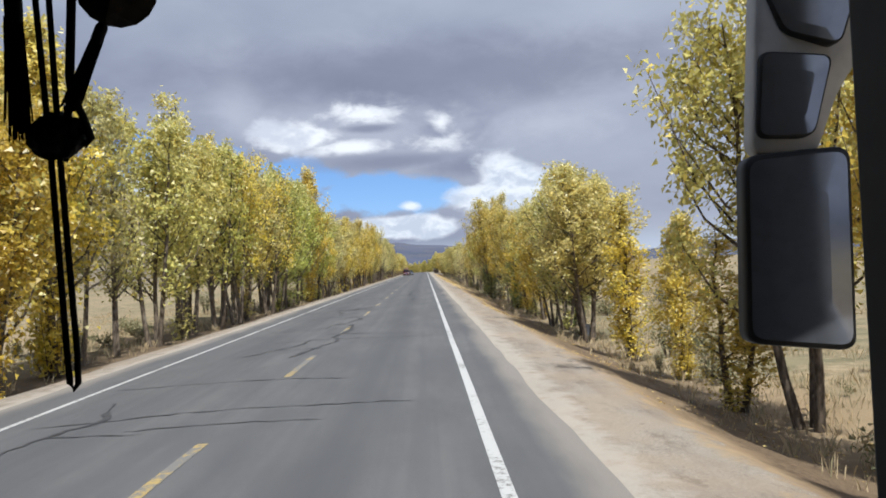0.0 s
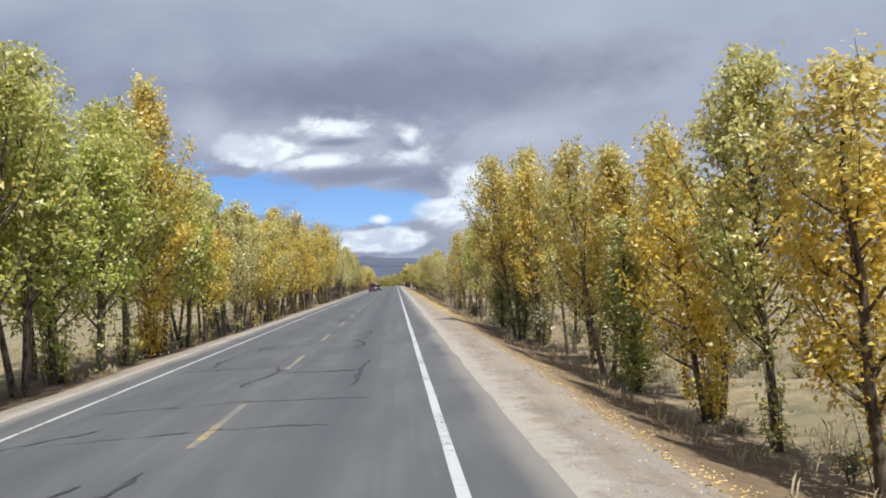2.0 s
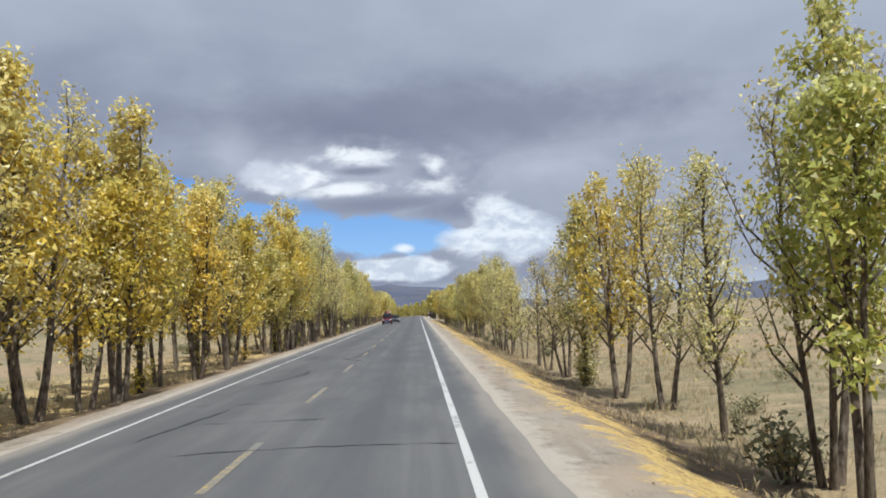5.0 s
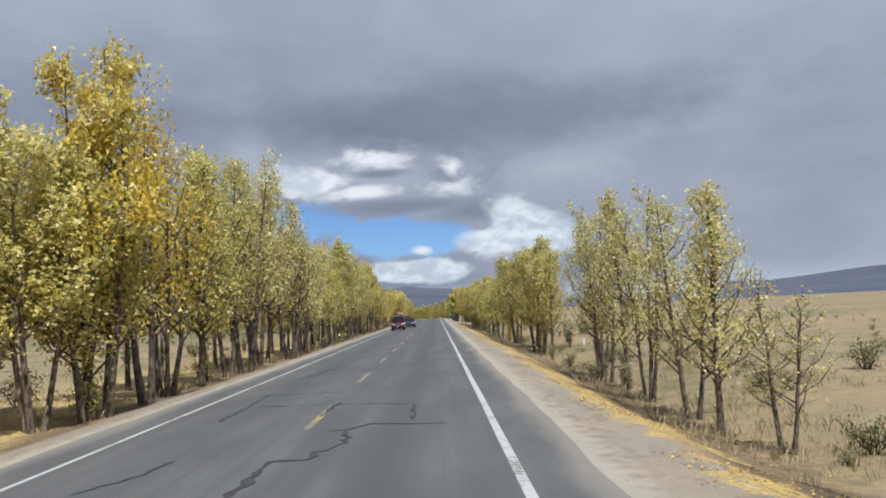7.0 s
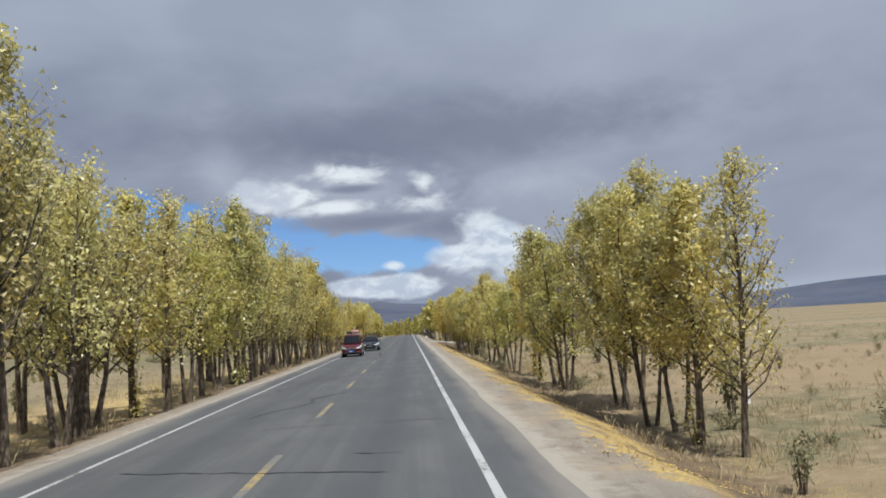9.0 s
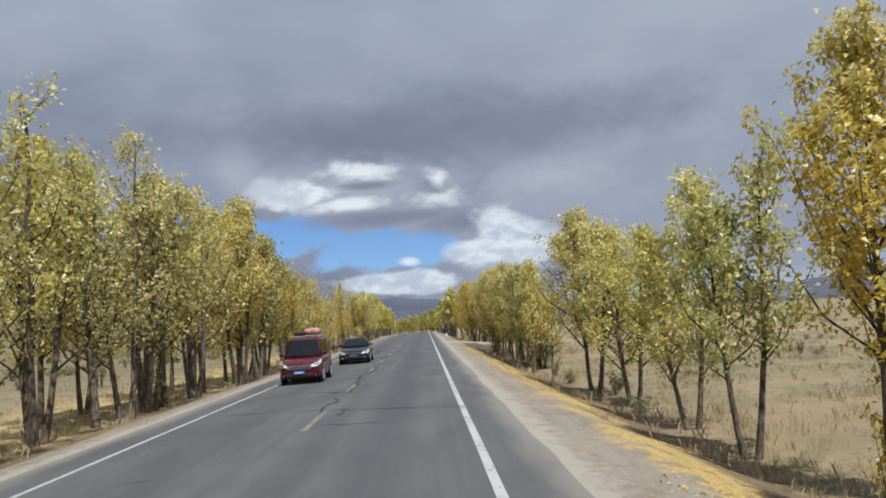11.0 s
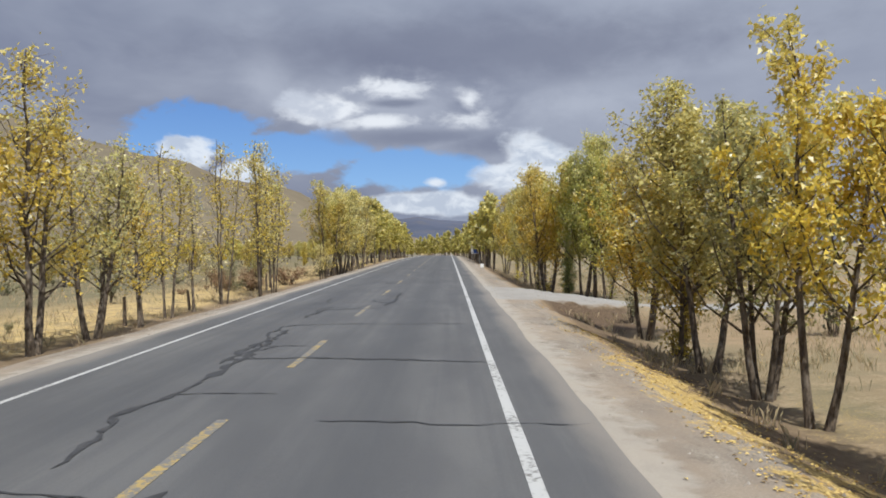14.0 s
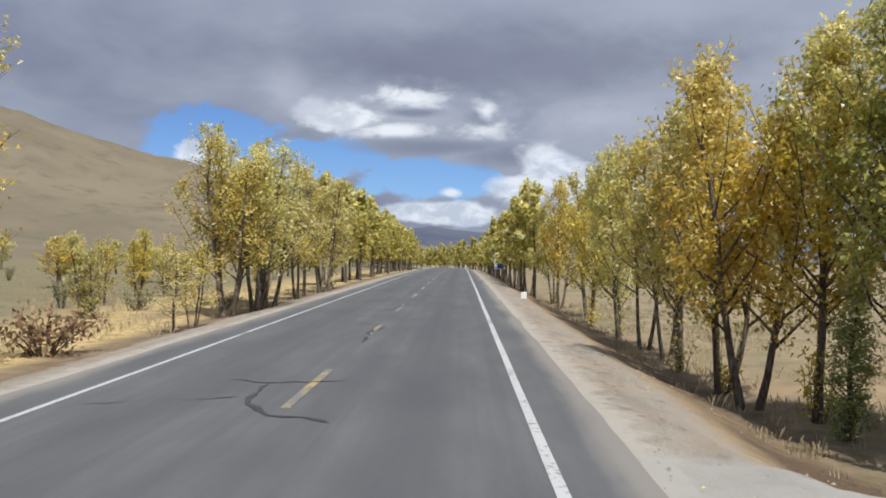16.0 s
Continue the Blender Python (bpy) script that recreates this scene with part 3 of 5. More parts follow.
crack([(-1.5, 256.0), (-0.9, 255.9), (-1.4, 257.0)], 0.04)
crack([(-1.6, 256.8), (-1.3, 257.9), (-0.7, 257.7)], 0.03)
crack([(-1.0, 257.1), (-0.8, 257.8), (-0.1, 257.6)], 0.04)
crack([(-1.7, 262.2), (0.1, 262.3), (1.2, 262.3), (3.4, 262.7)], 0.035)
crack([(-1.5, 264.5), (-1.5, 265.3), (-1.3, 266.0), (-1.4, 266.9), (-1.2, 267.4), (-0.1, 267.4), (0.5, 267.5)], 0.06)
crack([(-1.6, 266.7), (-1.5, 267.5), (-1.4, 267.8)], 0.04)
crack([(-1.7, 268.3), (-0.1, 268.3)], 0.03)
crack([(0.5, 268.8), (0.7, 271.5), (0.7, 275.8)], 0.08)
crack([(2.6, 269.7), (4.0, 269.4)], 0.03)
crack([(-2.5, 269.9), (-1.6, 270.4), (-0.9, 270.5), (-0.2, 270.9)], 0.03)
crack([(-1.6, 270.4), (-1.9, 271.3), (-1.9, 272.9)], 0.04)
crack([(-2.5, 270.6), (-1.8, 271.2)], 0.03)
crack([(-0.1, 270.6), (0.4, 270.2), (0.9, 269.9), (2.0, 270.0)], 0.03)
crack([(-0.0, 270.6), (-0.1, 271.8)], 0.05)
crack([(-1.2, 271.9), (-0.2, 272.0), (0.3, 271.8)], 0.03)
crack([(-0.9, 274.0), (-0.2, 274.5), (1.9, 274.5)], 0.03)
crack([(3.1, 274.3), (3.9, 274.2)], 0.03)
crack([(-1.8, 276.8), (-1.0, 276.9), (-0.1, 276.7), (0.1, 275.4)], 0.035)
crack([(-3.1, 284.7), (-2.4, 285.0)], 0.03)
crack([(-1.9, 285.1), (-1.3, 285.2), (-0.9, 285.4)], 0.045)
crack([(-0.8, 286.7), (-0.7, 285.6), (-0.7, 285.0), (-0.1, 284.0), (0.4, 283.9), (0.8, 283.7)], 0.05)
crack([(-1.5, 287.1), (-0.8, 286.7), (0.5, 287.1)], 0.035)
crack([(-1.9, 291.9), (-1.4, 292.0)], 0.03)
crack([(0.1, 293.0), (-0.1, 295.4), (0.2, 297.5)], 0.06)
crack([(-0.9, 298.6), (0.1, 298.3)], 0.04)
crack([(-1.0, 248.6), (-1.4, 250.9), (-1.2, 252.4), (-1.1, 254.7), (-1.3, 261.1)], 0.08)
crack([(1.1, 250.6), (2.8, 250.4), (4.5, 250.5)], 0.03)
crack([(-1.3, 252.4), (0.3, 252.3)], 0.03)
crack([(-1.6, 223.4), (-0.8, 223.7), (0.4, 222.6)], 0.04)
crack([(0.1, 219.7), (-0.1, 222.7), (-0.2, 225.8), (0.3, 230.1)], 0.06)
crack([(0.4, 222.6), (1.1, 222.9)], 0.03)


def profile(table, a):
    for (a0, e0), (a1, e1) in zip(table, table[1:]):
        if a <= a1:
            return e0 + (e1 - e0) * max(0, (a - a0) / (a1 - a0))
    return table[-1][1]


def range_of_hills(name, table, cy, near, crest, back, mat_, label, ragged, da=1.0):
    """A ridge seen from (0, cy); the table gives its height in degrees by compass angle."""
    a0, a1 = table[0][0], table[-1][0]
    na = int((a1 - a0) / da)
    rows = [near, near + (crest - near) * 0.25, near + (crest - near) * 0.5, near + (crest - near) * 0.7, near + (crest - near) * 0.85, crest, crest + (back - crest) * 0.5, back]
    rise = [0.0, 0.10, 0.34, 0.60, 0.82, 1.0, 0.8, 0.0]
    verts, faces = [], []
    for k in range(na + 1):
        a = a0 + (a1 - a0) * k / na
        top = math.tan(radians(profile(table, a))) * crest
        for j, (r, s) in enumerate(zip(rows, rise)):
            gully = noise.noise((a * 0.35, r * 0.003, 3)) * 0.5 + noise.noise((a * 1.3, r * 0.008, 9)) * 0.35
            z = top * s * (1 + ragged * gully * (0.3 if j == 5 else 1.0)) - 6 * (1 - s)
            verts.append((r * math.sin(radians(a)), cy + r * math.cos(radians(a)), z))
    n = len(rows)
    faces = [(k * n + j, k * n + j + 1, (k + 1) * n + j + 1, (k + 1) * n + j) for k in range(na) for j in range(n - 1)]
    return tagged(new(name, mesh_from(name, verts, faces, mat_, True)), label, "hill", kind="structure")


range_of_hills("backdrop_hill", [(-80, 7), (-60, 9), (-45, 8.6), (-34, 9.6), (-29, 8.6), (-25, 7.4), (-22, 6.6), (-19, 6.2), (-16, 5.0), (-12.5, 4.5), (-10.5, 3.9), (-8, 2.5), (-5, 1.4), (-2, 0.6)], 270, 420, 1150, 1500, HILL, "brown grassy hill rising behind the trees", 0.16, 0.5)
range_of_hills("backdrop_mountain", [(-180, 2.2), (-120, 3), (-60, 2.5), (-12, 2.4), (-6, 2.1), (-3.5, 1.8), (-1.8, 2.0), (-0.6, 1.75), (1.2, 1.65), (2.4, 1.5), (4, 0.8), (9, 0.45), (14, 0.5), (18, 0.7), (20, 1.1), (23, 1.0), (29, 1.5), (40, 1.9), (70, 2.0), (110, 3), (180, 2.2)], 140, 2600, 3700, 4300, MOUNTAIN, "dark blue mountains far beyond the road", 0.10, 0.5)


# ---- poplars ----
LIME_WASH = simple("limewash", (0.55, 0.54, 0.51), 0.9, vary=0.35, scale=16, relief=0.4)


def tube(verts, faces, pts, radii, sides=5):
    """Adds a tapered tube through pts to the lists."""
    start = len(verts)
    for k, p in enumerate(pts):
        a, b = Vector(pts[max(0, k - 1)]), Vector(pts[min(len(pts) - 1, k + 1)])
        d = (b - a).normalized()
        u = d.orthogonal().normalized()
        v = d.cross(u)
        for s in range(sides):
            ang = 2 * math.pi * s / sides
            verts.append(Vector(p) + (u * math.cos(ang) + v * math.sin(ang)) * radii[k])
    for k in range(len(pts) - 1):
        for s in range(sides):
            i, j = start + k * sides + s, start + k * sides + (s + 1) % sides
            faces.append((i, j, j + sides, i + sides))


def leaf_mesh(name, centres, size, rs, outward=None):
    """One small blade at each centre, turned mostly outwards and up where outward is given."""
    n = len(centres)
    c = np.array(centres)
    a = rs.normal(size=(n, 3))
    a[:, 2] -= 0.5
    if outward is None:
        face = rs.normal(size=(n, 3))
    else:
        face = rs.normal(size=(n, 3)) * 0.62 + outward * 0.6 + np.array((0, 0, 0.45))
    face /= np.linalg.norm(face, axis=1)[:, None]
    a -= face * np.sum(a * face, axis=1)[:, None]
    a /= np.linalg.norm(a, axis=1)[:, None]
    b = np.cross(face, a)
    ln = (size * rs.uniform(0.7, 1.3, n))[:, None]
    v = np.empty((n, 3, 3))
    v[:, 0] = c - a * ln * 0.55 + b * ln * 0.12
    v[:, 1] = c + b * ln * 0.55 + a * ln * 0.10
    v[:, 2] = c + a * ln * 0.55 - b * ln * 0.42
    me = bpy.data.meshes.new(name)
    me.vertices.add(n * 3)
    me.vertices.foreach_set("co", v.reshape(-1))
    me.loops.add(n * 3)
    me.loops.foreach_set("vertex_index", np.arange(n * 3, dtype=np.int32))
    me.polygons.add(n)
    me.polygons.foreach_set("loop_start", np.arange(0, n * 3, 3, dtype=np.int32))
    me.update(calc_edges=True)
    me.materials.append(LEAF)
    return me


def poplar_meshes(seed, stems=1, leaves=4200, size=0.115, radius=1.55, bare=0.24, skirt=0, limbs=28, twigs=2, girth=1.0, thin=0.16):
    """Trunk with limbs, and crown, of a poplar 8 m high: broad below, drawn out to a point, its leaves in sprays along the limbs."""
    rg, rs = random.Random(seed), np.random.RandomState(seed)
    H = 8.0
    verts, faces, clumps, wide = [], [], [], []
    tops = []
    for s in range(stems):
        lean = rg.uniform(0.0, 0.25) if stems == 1 else radius * rg.uniform(0.38, 0.72)
        ang = 2 * math.pi * s / max(1, stems) + rg.uniform(-0.4, 0.4)
        hh = H * (1 if s == 0 else rg.uniform(0.74, 0.95))
        base = Vector((0.14 * math.cos(ang), 0.14 * math.sin(ang), 0)) * (stems > 1)
        wob = [rg.uniform(-0.12, 0.12) for _ in range(8)]
        pts, rad = [], []
        r0 = girth * rg.uniform(0.085, 0.115) * (1 if stems == 1 else 0.78)
        for k in range(9):
            f = k / 8
            out = lean * (f ** 0.65)
            pts.append(base + Vector((out * math.cos(ang) + wob[k % 8] * f, out * math.sin(ang) + wob[(k + 3) % 8] * f, -0.25 if k == 0 else hh * f)))
            rad.append(r0 * (1.3 if k == 0 else 1) * (1 - f) ** 0.8 + 0.010)
        tube(verts, faces, pts, rad, 7)
        tops.append((pts, hh))
    for k in range(limbs):
        pts, hh = tops[k % stems]
        f = bare + (0.95 - bare) * ((k + rg.random()) / limbs) ** 1.12
        i = min(7, int(f * 8))
        p = pts[i].lerp(pts[i + 1], f * 8 - i)
        g = (f - bare) / (1 - bare)
        reach = radius * 1.5 * min(1.0, 0.62 + 1.5 * g) * (1 - g) ** 0.95 * rg.uniform(0.62, 1.22) + 0.14
        ang = k * 2.4 + rg.uniform(-0.6, 0.6)
        up = min(reach * rg.uniform(0.85, 1.7), hh * 0.97 - p.z) if p.z < hh * 0.9 else reach
        q = p + Vector((reach * 0.6 * math.cos(ang), reach * 0.6 * math.sin(ang), up * 0.40))
        e = p + Vector((reach * math.cos(ang), reach * math.sin(ang), up))
        tube(verts, faces, [p, q, e], [girth * (0.038 * (1 - f) + 0.014), girth * (0.02 * (1 - f) + 0.009), 0.005], 4)
        for t in range(twigs):
            s = rg.uniform(0.3, 0.95)
            a = p.lerp(q, s * 2) if s < 0.5 else q.lerp(e, s * 2 - 1)
            b = a + Vector((rg.gauss(0, 0.24), rg.gauss(0, 0.24), rg.uniform(0.15, 0.55)))
            tube(verts, faces, [a, b], [0.010, 0.003], 3)
            clumps += [a.lerp(b, 0.6), b]
            wide += [0.15, 0.12]
        for s in (0.30, 0.48, 0.66, 0.84, 1.0):
            clumps.append(p.lerp(q, s * 2) if s < 0.5 else q.lerp(e, s * 2 - 1))
            wide.append(0.21 - 0.07 * s)
    for pts, hh in tops:
        for d in (0.80, 0.84, 0.88, 0.92, 0.95, 0.98, 1.0):
            i = min(7, int(d * 8))
            clumps.append(pts[i].lerp(pts[i + 1], d * 8 - i))
            wide.append(0.10 + 0.5 * (1 - d))
    bush = len(clumps)
    for k in range(skirt):
        ang, r = rg.uniform(0, 6.28), rg.uniform(0.1, 0.6)
        top = rg.uniform(0.6, 2.5)
        a = Vector((r * 0.4 * math.cos(ang), r * 0.4 * math.sin(ang), 0))
        b = Vector((r * math.cos(ang), r * math.sin(ang), top))
        tube(verts, faces, [a, b], [0.018, 0.005], 4)
        clumps += [a.lerp(b, s) for s in (0.25, 0.45, 0.65, 0.85, 1.0)]
        wide += [0.13] * 5
    heavy = [max(0.12, rg.gauss(1, 0.55)) * (0.04 if rg.random() < thin else 1.0) * (0.32 if i >= bush else 0.4 + 3.2 * wide[i]) for i in range(len(clumps))]
    pick = rs.choice(len(clumps), leaves, p=np.array(heavy) / sum(heavy))
    spot_ = np.array([tuple(v) for v in clumps])[pick]
    c = spot_ + rs.normal(size=(leaves, 3)) * np.array(wide)[pick][:, None] * np.array((1.0, 1.0, 1.15))
    c[:, 2] = np.maximum(c[:, 2], 0.1)
    out = c * np.array((1, 1, 0)) + np.array((0, 0, 0.01))
    out = out / np.maximum(0.35, np.linalg.norm(out, axis=1)[:, None])
    return mesh_from("trunk", verts, faces, BARK, True), leaf_mesh("crown", c, size, rs, out)


KINDS = {
    "full": [dict(stems=1, radius=1.52, leaves=10800, limbs=46, bare=0.24, skirt=7), dict(stems=2, radius=1.46, leaves=10800, limbs=50, bare=0.20), dict(stems=3, radius=1.40, leaves=10400, bare=0.22, limbs=50, skirt=6), dict(stems=3, radius=1.52, leaves=10800, bare=0.27, limbs=52), dict(stems=2, radius=1.34, leaves=10000, bare=0.18, limbs=46, skirt=4)],
    "great": [dict(stems=2, radius=1.45, leaves=20000, size=0.098, limbs=64, bare=0.24, twigs=3), dict(stems=3, radius=1.4, leaves=20000, size=0.098, limbs=66, bare=0.22, twigs=3)],
    "row": [dict(stems=1, radius=1.22, leaves=6800, size=0.125, bare=0.19, skirt=5, limbs=36), dict(stems=2, radius=1.28, leaves=6900, size=0.125, bare=0.26, limbs=40), dict(stems=3, radius=1.22, leaves=6900, size=0.125, bare=0.18, limbs=42), dict(stems=1, radius=1.10, leaves=6400, size=0.125, bare=0.16, skirt=6, limbs=34), dict(stems=2, radius=1.16, leaves=6800, size=0.125, bare=0.29, limbs=38), dict(stems=4, radius=1.34, leaves=6600, size=0.125, bare=0.21, limbs=44)],
    "skirted": [dict(stems=2, radius=1.20, leaves=9900, skirt=20, bare=0.17, limbs=42), dict(stems=1, radius=1.12, leaves=9400, skirt=28, bare=0.17, limbs=38)],
    "slim": [dict(stems=1, radius=0.48, leaves=5200, skirt=14, bare=0.1, limbs=34, twigs=2), dict(stems=2, radius=0.56, leaves=5200, skirt=8, bare=0.14, limbs=34, twigs=2)],
    "sparse": [dict(stems=2, radius=1.16, leaves=4200, size=0.1, limbs=44, twigs=5, bare=0.2, thin=0.35), dict(stems=3, radius=1.22, leaves=4600, size=0.1, limbs=48, twigs=5, bare=0.22, thin=0.35), dict(stems=1, radius=1.04, leaves=3800, size=0.1, limbs=40, twigs=5, bare=0.18, thin=0.35)],
    "wispy": [dict(stems=2, radius=0.62, leaves=1450, size=0.105, girth=0.5, limbs=34, twigs=5, bare=0.2, thin=0.4), dict(stems=1, radius=0.55, leaves=1250, size=0.105, girth=0.5, limbs=30, twigs=5, bare=0.18, thin=0.4), dict(stems=3, radius=0.7, leaves=1600, size=0.105, girth=0.5, limbs=36, twigs=5, bare=0.22, thin=0.4)],
    "bare": [dict(stems=2, radius=0.9, leaves=620, limbs=44, twigs=6, bare=0.25), dict(stems=1, radius=0.8, leaves=450, limbs=40, twigs=6, bare=0.22)],
    "back": [dict(stems=1, radius=1.22, leaves=2700, size=0.18, bare=0.2), dict(stems=2, radius=1.28, leaves=2700, size=0.18, bare=0.22)],
    "far": [dict(stems=1, radius=1.15, leaves=950, size=0.38, limbs=16, twigs=0), dict(stems=2, radius=1.1, leaves=950, size=0.38, limbs=16, twigs=0)],
}
WORDS = {"great": "large leafy roadside poplar", "full": "broad roadside poplar", "row": "slender poplar in a row", "skirted": "poplar with bushy foot", "slim": "narrow young poplar", "sparse": "half-bare twiggy poplar", "bare": "nearly bare grey poplar", "wispy": "thin wispy poplar", "far": "distant roadside poplar", "back": "leafy poplar away from the road"}
TINTS = {"gold": (0.50, 0.375, 0.055), "olive": (0.33, 0.305, 0.115), "green": (0.20, 0.24, 0.075), "orange": (0.47, 0.33, 0.052), "pale": (0.46, 0.405, 0.18), "lime": (0.43, 0.38, 0.12), "fresh": (0.37, 0.375, 0.085)}
TINT_WORDS = {"gold": "golden yellow leaves", "olive": "olive green leaves turning yellow", "green": "green leaves", "orange": "orange brown leaves", "pale": "pale yellow leaves", "lime": "yellow green leaves", "fresh": "fresh green and yellow leaves"}
SETS = {}
for name, rows in KINDS.items():
    SETS[name] = [poplar_meshes(11 * i + 101 * len(name), **kw) for i, kw in enumerate(rows)]
count = {name: 0 for name in KINDS}
tree_rng = random.Random(42)


def poplar(y, x, height, kind, tint, wide=1.0, where="", form=None):
    """Plants one tree; its meshes are shared with its like."""
    sets = SETS[kind]
    trunk_me, crown_me = sets[count[kind] % len(sets) if form is None else form]
    count[kind] += 1
    s = height / 8.0
    k = (0.55 + 0.42 * s) * wide * tree_rng.uniform(0.92, 1.1)
    tree = new("poplar_tree")
    tree.matrix_basis = pose(x, y, land(x, y) - 0.02, tree_rng.uniform(-2.5, 2.5), tree_rng.uniform(-2.5, 2.5), tree_rng.uniform(0, 360)) @ Matrix.Diagonal((k, k, s, 1))
    tagged(tree, f"{WORDS[kind]} with {TINT_WORDS[tint]}{where}", "tree", "roadside poplars")
    t = part("trunk", trunk_me, None, tree)
    c = part("crown", crown_me, None, tree)
    j = tree_rng.uniform(0.82, 1.15)
    r, g, b = TINTS[tint]
    c.color = (min(1, r * j), min(1, g * j * tree_rng.uniform(0.94, 1.06)), b * j, 1)
    return tree


# east of the road, one by one
EAST_1 = [(-4, 9, 7.5), (2, 8.8, 8), (6.0, 8.9, 7.5), (10.8, 9.2, 8.4), (14.7, 9.3, 9.4), (21.0, 9.0, 4.2), (31.4, 8.7, 6.6), (33.7, 9.1, 7.0), (37.6, 8.9, 7.0), (40.4, 8.8, 5.6), (45.6, 9.1, 5.9), (48.5, 9.0, 6.6), (51.3, 9.0, 6.2), (54.3, 9.6, 6.3), (57.2, 9.2, 6.5), (59.5, 9.0, 7.3), (62.7, 9.5, 7.4), (66.6, 9.4, 6.8)]
KIND_1 = ["full", "full", "skirted", "full", "full", "skirted", "full", "full", "full", "full", "full", "full", "skirted", "row", "skirted", "full", "skirted", "row"]
TINT_1 = ["gold", "gold", "olive", "gold", "lime", "gold", "lime", "lime", "lime", "gold", "orange", "lime", "gold", "orange", "gold", "gold", "pale", "lime"]
EAST_2 = [(70.9, 9.1, 8.6), (72.8, 9.4, 7.6), (76.2, 8.8, 9.0), (79.8, 9.6, 9.8), (81.5, 9.9, 8.4), (84.2, 9.6, 5.8), (88.9, 9.8, 6.1), (92.5, 9.4, 7.2), (97.8, 9.2, 8.0), (99.4, 9.5, 8.0), (104.5, 9.6, 6.6), (109.5, 9.8, 7.6), (113.8, 9.5, 8.2), (118.5, 9.3, 7.4), (122.6, 9.2, 6.6), (126.4, 9.0, 4.2), (130.2, 9.1, 6.0)]
KIND_2 = ["full", "skirted", "full", "full", "sparse", "row", "skirted", "row", "row", "sparse", "sparse", "sparse", "row", "skirted", "sparse", "bare", "bare"]
TINT_2 = ["gold", "green", "gold", "lime", "gold", "orange", "olive", "pale", "fresh", "pale", "pale", "pale", "gold", "olive", "pale", "lime", "pale"]
EAST_3 = [(137.0, 9.2, 3.7), (139.4, 8.7, 5.8), (142.0, 8.9, 5.8), (146.4, 8.9, 6.8), (150.4, 9.2, 7.3), (153.2, 9.0, 6.9), (156.5, 9.4, 7.7), (159.0, 9.9, 7.4), (172.4, 9.5, 6.7), (174.6, 9.3, 6.5), (176.7, 9.5, 6.8), (178.4, 9.2, 7.1), (182.2, 9.8, 8.1), (184.5, 9.9, 7.8), (191.2, 9.2, 7.6), (194.5, 9.4, 7.9), (198.6, 9.2, 7.2), (202.5, 9.5, 7.5), (206.8, 9.0, 6.6), (211.4, 9.3, 6.8)]
KIND_3 = ["bare", "sparse", "sparse", "sparse", "sparse", "sparse", "sparse", "bare", "sparse", "row", "row", "full", "full", "full", "row", "full", "row", "full", "row", "full"]
TINT_3 = ["lime", "pale", "pale", "pale", "pale", "pale", "lime", "pale", "lime", "lime", "olive", "lime", "olive", "lime", "lime", "olive", "lime", "gold", "olive", "lime"]
EAST_4 = [(216.9, 9.2, 5.8), (221.7, 8.9, 7.2), (236.3, 8.5, 6.3), (238.1, 9.6, 5.4), (239.6, 9.1, 6.4), (240.9, 8.7, 6.6), (243.0, 8.6, 6.9), (247.0, 8.6, 7.3), (249.8, 8.9, 7.7), (254.9, 8.8, 7.4), (257.6, 8.9, 6.6), (260.8, 8.8, 7.4), (262.4, 8.6, 7.0), (268.3, 9.1, 7.3), (285.3, 11.2, 7.0), (286.4, 10.7, 9.4), (287.5, 10.3, 9.6), (288.5, 9.5, 3.4), (290.0, 9.6, 8.4)]
KIND_4 = ["row", "full", "row", "row", "row", "full", "row", "full", "full", "row", "row", "full", "skirted", "full", "full", "full", "full", "slim", "full"]
TINT_4 = ["lime", "lime", "lime", "lime", "olive", "olive", "lime", "olive", "gold", "gold", "olive", "lime", "gold", "gold", "fresh", "fresh", "fresh", "green", "gold"]
EAST_5 = [(291.4, 8.7, 8.6), (294.0, 8.9, 8.5), (297.6, 8.8, 8.5), (300.2, 9.1, 8.7), (303.2, 9.0, 8.2), (306.8, 8.8, 8.4), (312.9, 8.6, 8.0), (318.2, 9.3, 8.6), (325.5, 8.6, 8.8), (331.5, 8.9, 8.2)]
KIND_5 = ["full", "full", "row", "full", "row", "full", "full", "row", "full", "full"]
TINT_5 = ["orange", "gold", "lime", "gold", "lime", "lime", "gold", "lime", "gold", "lime"]
BROAD = {10.8: 0.8, 14.7: 1.0, 21.0: 0.8, 31.4: 1.12, 33.7: 1.15, 79.8: 1.0, 76.2: 1.0, 221.7: 1.2, 260.8: 1.15, 268.3: 1.1, 286.4: 1.0, 287.5: 1.0, 285.3: 0.95, 182.2: 1.05}
GREAT = (10.8, 14.7, 31.4, 33.7, 76.2, 79.8, 182.2, 184.5, 221.7, 249.8, 260.8, 268.3, 286.4, 287.5)
